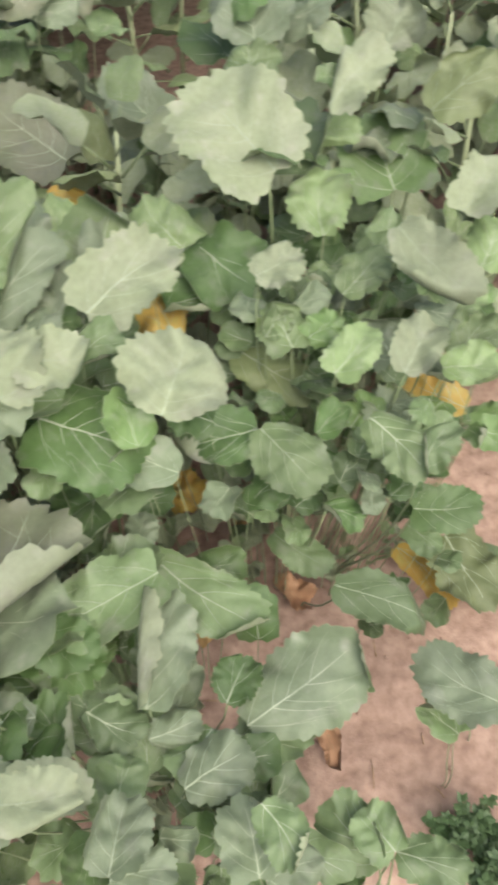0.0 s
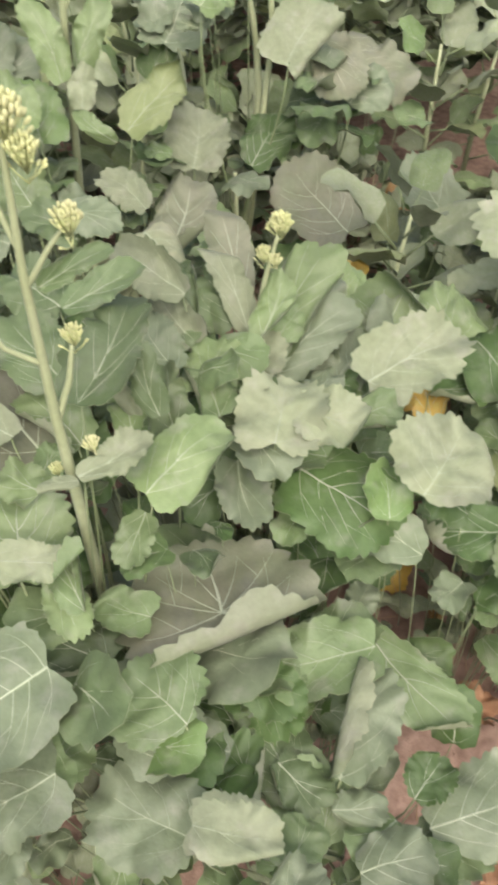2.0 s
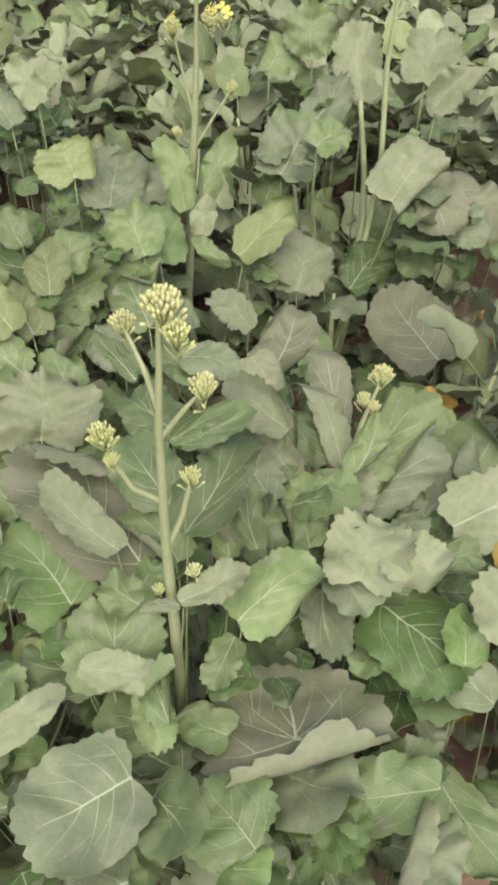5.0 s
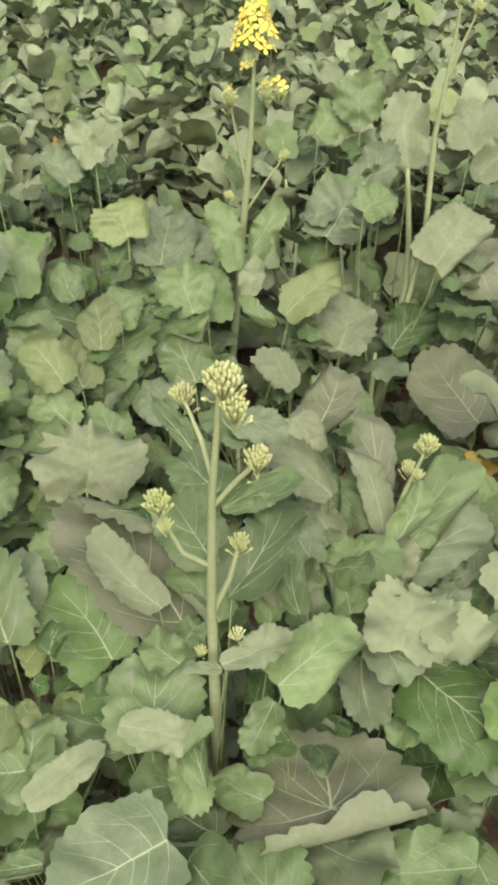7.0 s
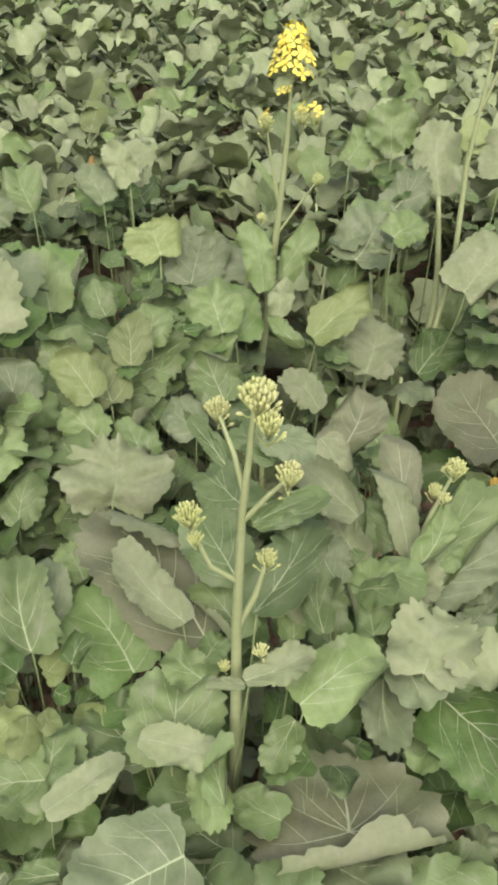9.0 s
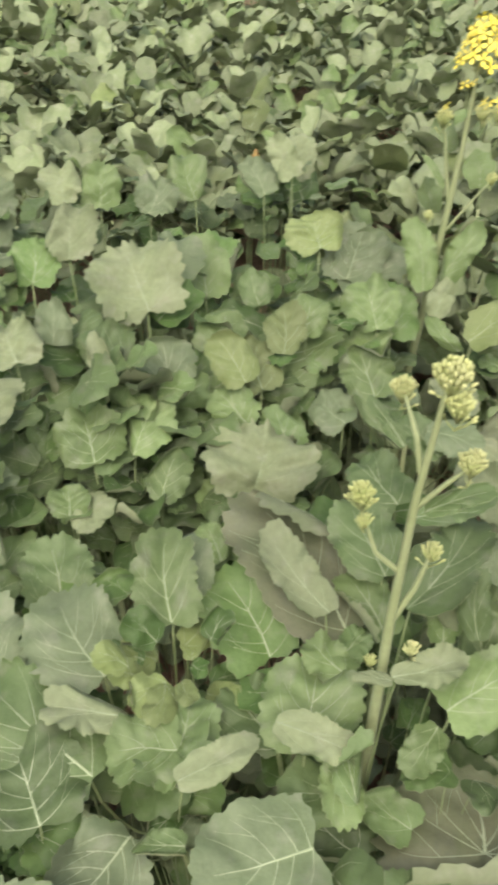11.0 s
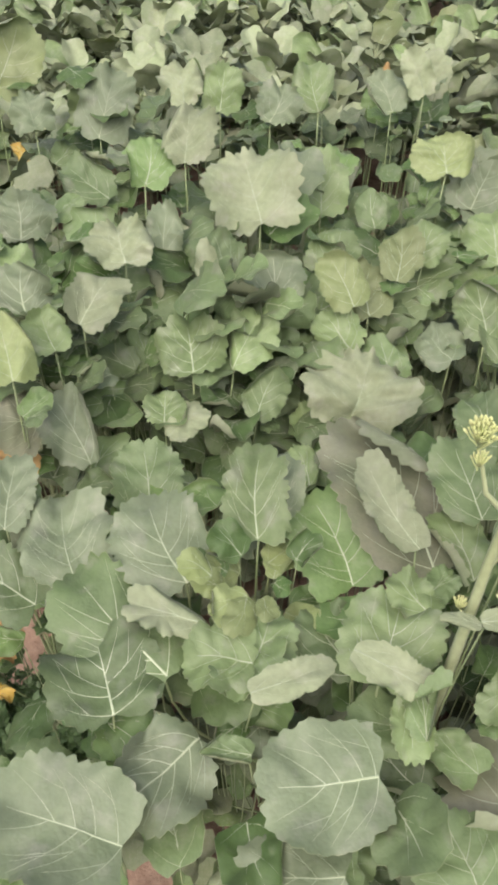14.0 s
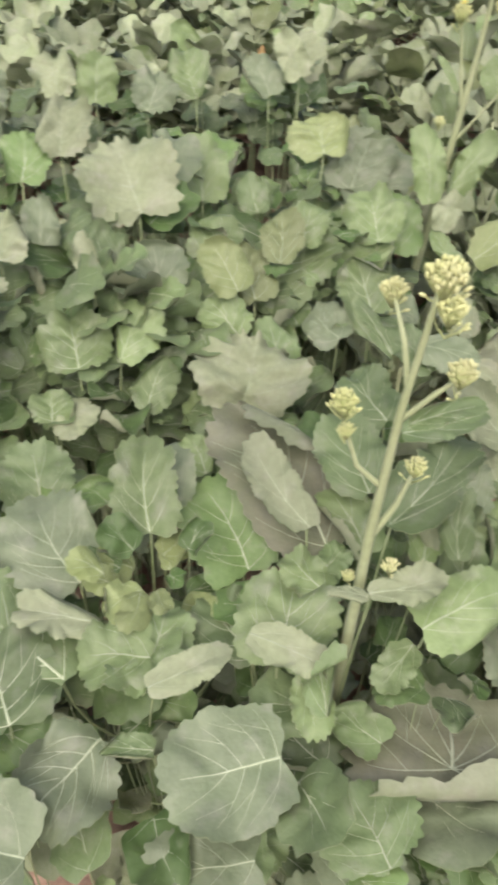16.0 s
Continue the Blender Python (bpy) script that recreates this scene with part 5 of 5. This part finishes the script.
# the tall stalks behind
stalk(rape_p14, [(-0.74, 1.85, 0.1), (-0.737, 2.03, 0.553), (-0.752, 2.055, 0.677), (-0.781, 2.046, 0.888)], [0.011, 0.01, 0.009, 0.006])
stalk(rape_p14, [(-0.735, 1.9, 0.15), (-0.71, 2.06, 0.7), (-0.725, 2.062, 0.982), (-0.717, 2.065, 1.109), (-0.711, 2.066, 1.226), (-0.71, 2.067, 1.29)], [0.01, 0.008, 0.007, 0.006, 0.004, 0.003], "side_stalk")
stalk(rape_p14, [(-0.717, 2.065, 1.109), (-0.69, 2.07, 1.21), (-0.669, 2.078, 1.28)], [0.005, 0.004, 0.002], "side_stalk")
flower_head(rape_p14, (-0.669, 2.078, 1.291), 0.03, 14, 21)
flower_head(rape_p14, (-0.709, 2.067, 1.31), 0.028, 14, 22)


# ---- repeated plants of the rows ----
# g, d and m go to lifted tones: row brightness sits in the colour
ROW_TOP = {"g": TOP["r"], "d": TOP["e"], "v": TOP["v"], "m": TOP["p"]}


def spread_leaf(seed, tone, rings, teeth, veins, two_sided=True):
    """Mesh data of a leaf with its petiole, 1 unit long, the petiole's foot at the origin."""
    g = np.random.default_rng(1000 + seed)
    verts, faces, slots, _ = blade(1.0, g.uniform(0.72, 1.0), 5000 + seed, g.uniform(5, 45), g.uniform(2, 16), None, 1.0, rings, teeth, veins, two_sided)
    stem_len = g.uniform(0.45, 0.8)
    verts = verts + (0, stem_len, 0)
    v, f = tube([(0, 0, -0.12), (0.0, stem_len * 0.5, -0.06), (0, stem_len + 0.06, 0.0)], [0.028, 0.022, 0.014], 5)
    k = len(verts)
    verts = np.concatenate([verts, np.array(v)])
    faces = faces + [tuple(i + k for i in q) for q in f]
    slots = slots + [3] * len(f)
    me = bpy.data.meshes.new("leaf")
    me.from_pydata([tuple(p) for p in verts], [], faces)
    for m in (ROW_TOP[tone], UNDER, VEIN, PETIOLE):
        me.materials.append(m)
    me.polygons.foreach_set("material_index", slots)
    me.polygons.foreach_set("use_smooth", [True] * len(me.polygons))
    me.update()
    return me


NEAR_LEAVES = [spread_leaf(i, "gmmdmvgmgmgvmm"[i % 14], 3, 19, 1) for i in range(18)]


def row_plant(seed, tall, leaves, meshes, spread=1.0):
    """A plant of the rows at the origin: stem and leaves round it, the lower ones flatter and larger. Returns it and its height."""
    g = random.Random(seed)
    root = tagged(new("rape_plant"), "leafy grey-green rape plant in a dense crop row", "crop plant", "rape plants")
    v, f = tube([(0, 0, -0.03), (0.01, 0, tall * 0.4), (0.0, 0.01, tall * 0.75)], [0.01, 0.008, 0.004], 6)
    mesh_ob("stem", v, f, [STEM], root)
    top = 0
    for k in range(leaves):
        m, size = leaf_place(g, k, leaves, tall, spread)
        ob = new("leaf", g.choice(meshes))
        ob.parent = root
        ob.matrix_basis = m
        top = max(top, max((m @ Vector(c)).z for c in ob.bound_box))
    return root, top


def leaf_place(g, k, leaves, tall, spread, foot=0.25, steep=44, turned=0.1):
    s = k / max(leaves - 1, 1)
    z = tall * (foot + (0.75 - foot) * s)
    a = k * 2.39996 + g.uniform(-0.4, 0.4)
    size = g.uniform(0.10, 0.16) * (1.12 - 0.2 * s) * spread
    up = radians(5 + steep * s + g.uniform(-18, 18))
    flip = math.pi if g.random() < turned else 0.0
    m = Matrix.Translation((0, 0, z)) @ Euler((0, 0, a)).to_matrix().to_4x4() @ Euler((up, 0, 0)).to_matrix().to_4x4() @ Euler((0, flip + g.uniform(-0.4, 0.4), 0)).to_matrix().to_4x4() @ Matrix.Scale(size, 4)
    return m, size


TALL = [row_plant(100 + i, 0.82 + 0.02 * i, 16, NEAR_LEAVES, 1.0) for i in range(6)]
LOW = [row_plant(120 + i, 0.44, 12, [NEAR_LEAVES[j] for j in (0, 2, 3, 4, 6, 7, 8, 10, 12, 13)], 1.15) for i in range(6)]
USED = set()
EYE_SPOT = (-0.18, -0.06)
GAPS = (-1.30, -2.75, -3.6, -4.45, -5.3, 0.3, 1.1, 1.9)


def set_plant(kind, g, x, y, tall):
    src, top = kind[g.randrange(len(kind))]
    m = Matrix.Translation((x, y, ground_height(x, y))) @ Euler((g.uniform(-0.08, 0.08), g.uniform(-0.08, 0.08), g.uniform(0, 6.283))).to_matrix().to_4x4() @ Matrix.Scale(tall / top, 4)
    if src.name in USED:
        copy_thing(src, m)
    else:
        USED.add(src.name)
        src.matrix_basis = m


def in_view(x, y):
    """Distance from the standing spot, and whether the dense rows grow there."""
    away = math.hypot(x - EYE_SPOT[0], y - EYE_SPOT[1])
    turn = math.degrees(math.atan2(-(x - EYE_SPOT[0]), y - EYE_SPOT[1]))
    return away, -30 < turn < 76 and away < (6.8 if 5 < turn < 74 else 3.4)


def grow_rows():
    """Plants one by one as far as 2.7 m; returns the places of those beyond."""
    g = random.Random(7)
    step, beyond = 0.165, []
    for i in range(-44, 26):
        for k in range(-4, 48):
            x, y = i * step + g.uniform(-0.06, 0.06), k * step + g.uniform(-0.06, 0.06)
            q = 0.85 * x - 0.53 * y
            away, seen = in_view(x, y)
            if not seen or (x > -0.02 and y < 0.66) or (x > -0.25 and y < 0.12) or y < (-0.45 if x < -0.6 else -0.3):
                continue
            close = [z for sx, sy, z in LEAF_SPOTS if (x - sx) ** 2 + (y - sy) ** 2 < (0.032 if away < 1.25 else 0.013)]
            gap = min(abs(q - s) for s in GAPS) < 0.09 or abs(q - GAPS[0]) < 0.17
            if close:
                set_plant(LOW, g, x, y, min(max(min(close) - 0.03, 0.14), 0.62) * g.uniform(0.85, 1.0) * (0.6 if gap else 1))
            elif away < 0.95 or gap:
                set_plant(LOW, g, x, y, g.uniform(0.25, 0.4))
            elif away < 2.7:
                if (i + k) % 2:
                    set_plant(TALL, g, x, y, g.uniform(0.7, 0.86))
            elif (i + k) % 2:
                beyond.append((x, y, g.uniform(0.72, 0.86)))
    return beyond


def crop_beyond(places, name, rings, teeth, seed, per_plant, label, veins=0, two_sided=True, big=1.05):
    """Many plants joined into one mesh, each leaf with its own shape, turn and tone."""
    g = random.Random(seed)
    kinds = []
    for i in range(16):
        e = np.random.default_rng(700 + i)
        b = blade(1.0, e.uniform(0.72, 1.0), 7000 + i, e.uniform(5, 50), e.uniform(4, 20), None, 1.0, rings, teeth, veins, two_sided)
        n = e.uniform(0.45, 0.75)
        sv, sf = tube([(0, 0, -0.12), (0, n * 0.5, -0.06), (0, n + 0.06, 0)], [0.028, 0.022, 0.014], 3)
        half = len(b[0])
        v = np.concatenate([b[0] + (0, n, 0), np.array(sv)])
        # mostly index 1, the pale skin with brightness painted in
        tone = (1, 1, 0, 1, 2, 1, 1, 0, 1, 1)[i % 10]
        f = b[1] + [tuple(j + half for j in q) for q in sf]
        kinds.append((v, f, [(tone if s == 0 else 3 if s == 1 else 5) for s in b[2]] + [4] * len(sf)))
    verts, faces, slots, count = [], [], [], 0
    for x, y, tall in places:
        home = Matrix.Translation((x, y, 0)) @ Euler((0, 0, g.uniform(0, 6.283))).to_matrix().to_4x4()
        for k in range(per_plant):
            m, size = leaf_place(g, k, per_plant, tall * 0.95, big, 0.5, 36, 0.1)
            m = np.array(home @ m)
            v, f, s = kinds[g.randrange(len(kinds))]
            verts.append(v @ m[:3, :3].T + m[:3, 3])
            faces.extend([tuple(j + count for j in q) for q in f])
            slots.extend(s)
            count += len(v)
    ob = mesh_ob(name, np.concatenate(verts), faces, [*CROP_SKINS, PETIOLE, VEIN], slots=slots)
    return tagged(ob, label, "crop", kind="stuff")


BEYOND = grow_rows()
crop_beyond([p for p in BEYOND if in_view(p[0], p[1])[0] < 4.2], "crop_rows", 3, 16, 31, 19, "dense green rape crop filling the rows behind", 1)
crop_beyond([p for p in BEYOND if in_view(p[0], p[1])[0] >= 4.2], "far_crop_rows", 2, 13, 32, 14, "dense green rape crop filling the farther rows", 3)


def weed(at, wide, tall, count, label, seed):
    """A low frilly herb: thin stems, each set with many small leaflets."""
    g = random.Random(seed)
    root = tagged(new("weed"), label, "weed", "weeds")
    root.location = (*at, ground_height(*at))
    stems, leaflets = [], []
    for k in range(count):
        a, r = g.uniform(0, 6.283), wide * math.sqrt(g.random())
        foot = Vector((0.4 * r * math.cos(a), 0.4 * r * math.sin(a), 0))
        top = Vector((r * math.cos(a), r * math.sin(a), tall * g.uniform(0.5, 1.0)))
        mid = foot.lerp(top, 0.5) + Vector((0, 0, 0.15 * tall))
        pts = bezier(foot, mid, mid, top, 6)
        stems.append(tube(pts, np.linspace(0.0014, 0.0007, 6), 4))
        for p in pts[1:]:
            for _ in range(9):
                w = Vector((g.uniform(-1, 1), g.uniform(-1, 1), g.uniform(-0.1, 0.7))).normalized()
                s = w.cross(Vector((0, 0, 1))).normalized()
                b, size = Vector(p), g.uniform(0.011, 0.022)
                quad = [b, b + w * size * 0.5 + s * size * 0.3, b + w * size + Vector((0, 0, 0.002)), b + w * size * 0.5 - s * size * 0.3]
                leaflets.append((quad, [(0, 1, 2, 3)]))
    v, f = joined(stems)
    mesh_ob("stem_tuft", v, f, [WEED], root)
    v, f = joined(leaflets)
    tagged(mesh_ob("leaflet_tuft", v, f, [WEED], root, smooth=False), kind="stuff")
    return root


weed((-1.091, 0.059), 0.13, 0.27, 110, "low frilly dark green weed growing between the rape plants", 3)
weed((-0.995, 0.167), 0.12, 0.25, 100, "low frilly dark green weed growing between the rape plants", 6)
weed((0.413, 0.286), 0.08, 0.07, 26, "small feathery weed on the bare soil", 4)


def litter():
    """Soil crumbs and bits of straw on the bare ground."""
    g = random.Random(11)
    crumbs, straws = [], []
    for _ in range(160):
        x, y = g.uniform(-0.4, 0.7), g.uniform(0.1, 1.1)
        r = 0.0015 + 0.004 * g.random() ** 2
        crumbs.append(ellipsoid((x, y, ground_height(x, y) + 0.6 * r), (g.uniform(-1, 1), g.uniform(-1, 1), g.uniform(-1, 1)), r, r * g.uniform(0.6, 0.95), 3, 5))
    for _ in range(70):
        x, y = g.uniform(-0.4, 0.7), g.uniform(0.1, 1.1)
        a, s = g.uniform(0, 6.283), g.uniform(0.02, 0.06)
        dx, dy = s * math.cos(a), s * math.sin(a)
        p = [(x, y, ground_height(x, y) + 0.002), (x + dx / 2, y + dy / 2, ground_height(x + dx / 2, y + dy / 2) + 0.006), (x + dx, y + dy, ground_height(x + dx, y + dy) + 0.002)]
        straws.append(tube(p, [0.0009, 0.0011, 0.0006], 4))
    v, f = joined(crumbs)
    tagged(mesh_ob("soil_crumbs", v, f, [SOIL]), "small crumbs of reddish soil on the bare ground", "soil", kind="stuff")
    v, f = joined(straws)
    tagged(mesh_ob("straw_bits", v, f, [STRAW]), "thin bits of dry straw scattered on the soil", "straw", kind="stuff")


litter()


def around(near, far, step, seed):
    """Places of the crop that stands outside the rows in front, the walked strip beside the bare soil left open."""
    g = random.Random(seed)
    out, n = [], int(far / step) + 1
    for i in range(-n, n + 1):
        for k in range(-n, n + 1):
            x, y = (i + g.uniform(-0.35, 0.35)) * step, (k + g.uniform(-0.35, 0.35)) * step
            away = math.hypot(x, y)
            strip = -0.35 < 0.85 * x - 0.53 * y < 0.5 and y < 0.7 or abs(x - 0.35) < 0.7 and -0.9 < y < 1.1 or y > -0.75 and math.hypot(x + 0.18, y + 0.06) < 1.3
            if near <= away < far and not strip and (not in_view(x, y)[1] or y < -0.75):
                out.append((x, y, g.uniform(0.6, 0.84)))
    return out


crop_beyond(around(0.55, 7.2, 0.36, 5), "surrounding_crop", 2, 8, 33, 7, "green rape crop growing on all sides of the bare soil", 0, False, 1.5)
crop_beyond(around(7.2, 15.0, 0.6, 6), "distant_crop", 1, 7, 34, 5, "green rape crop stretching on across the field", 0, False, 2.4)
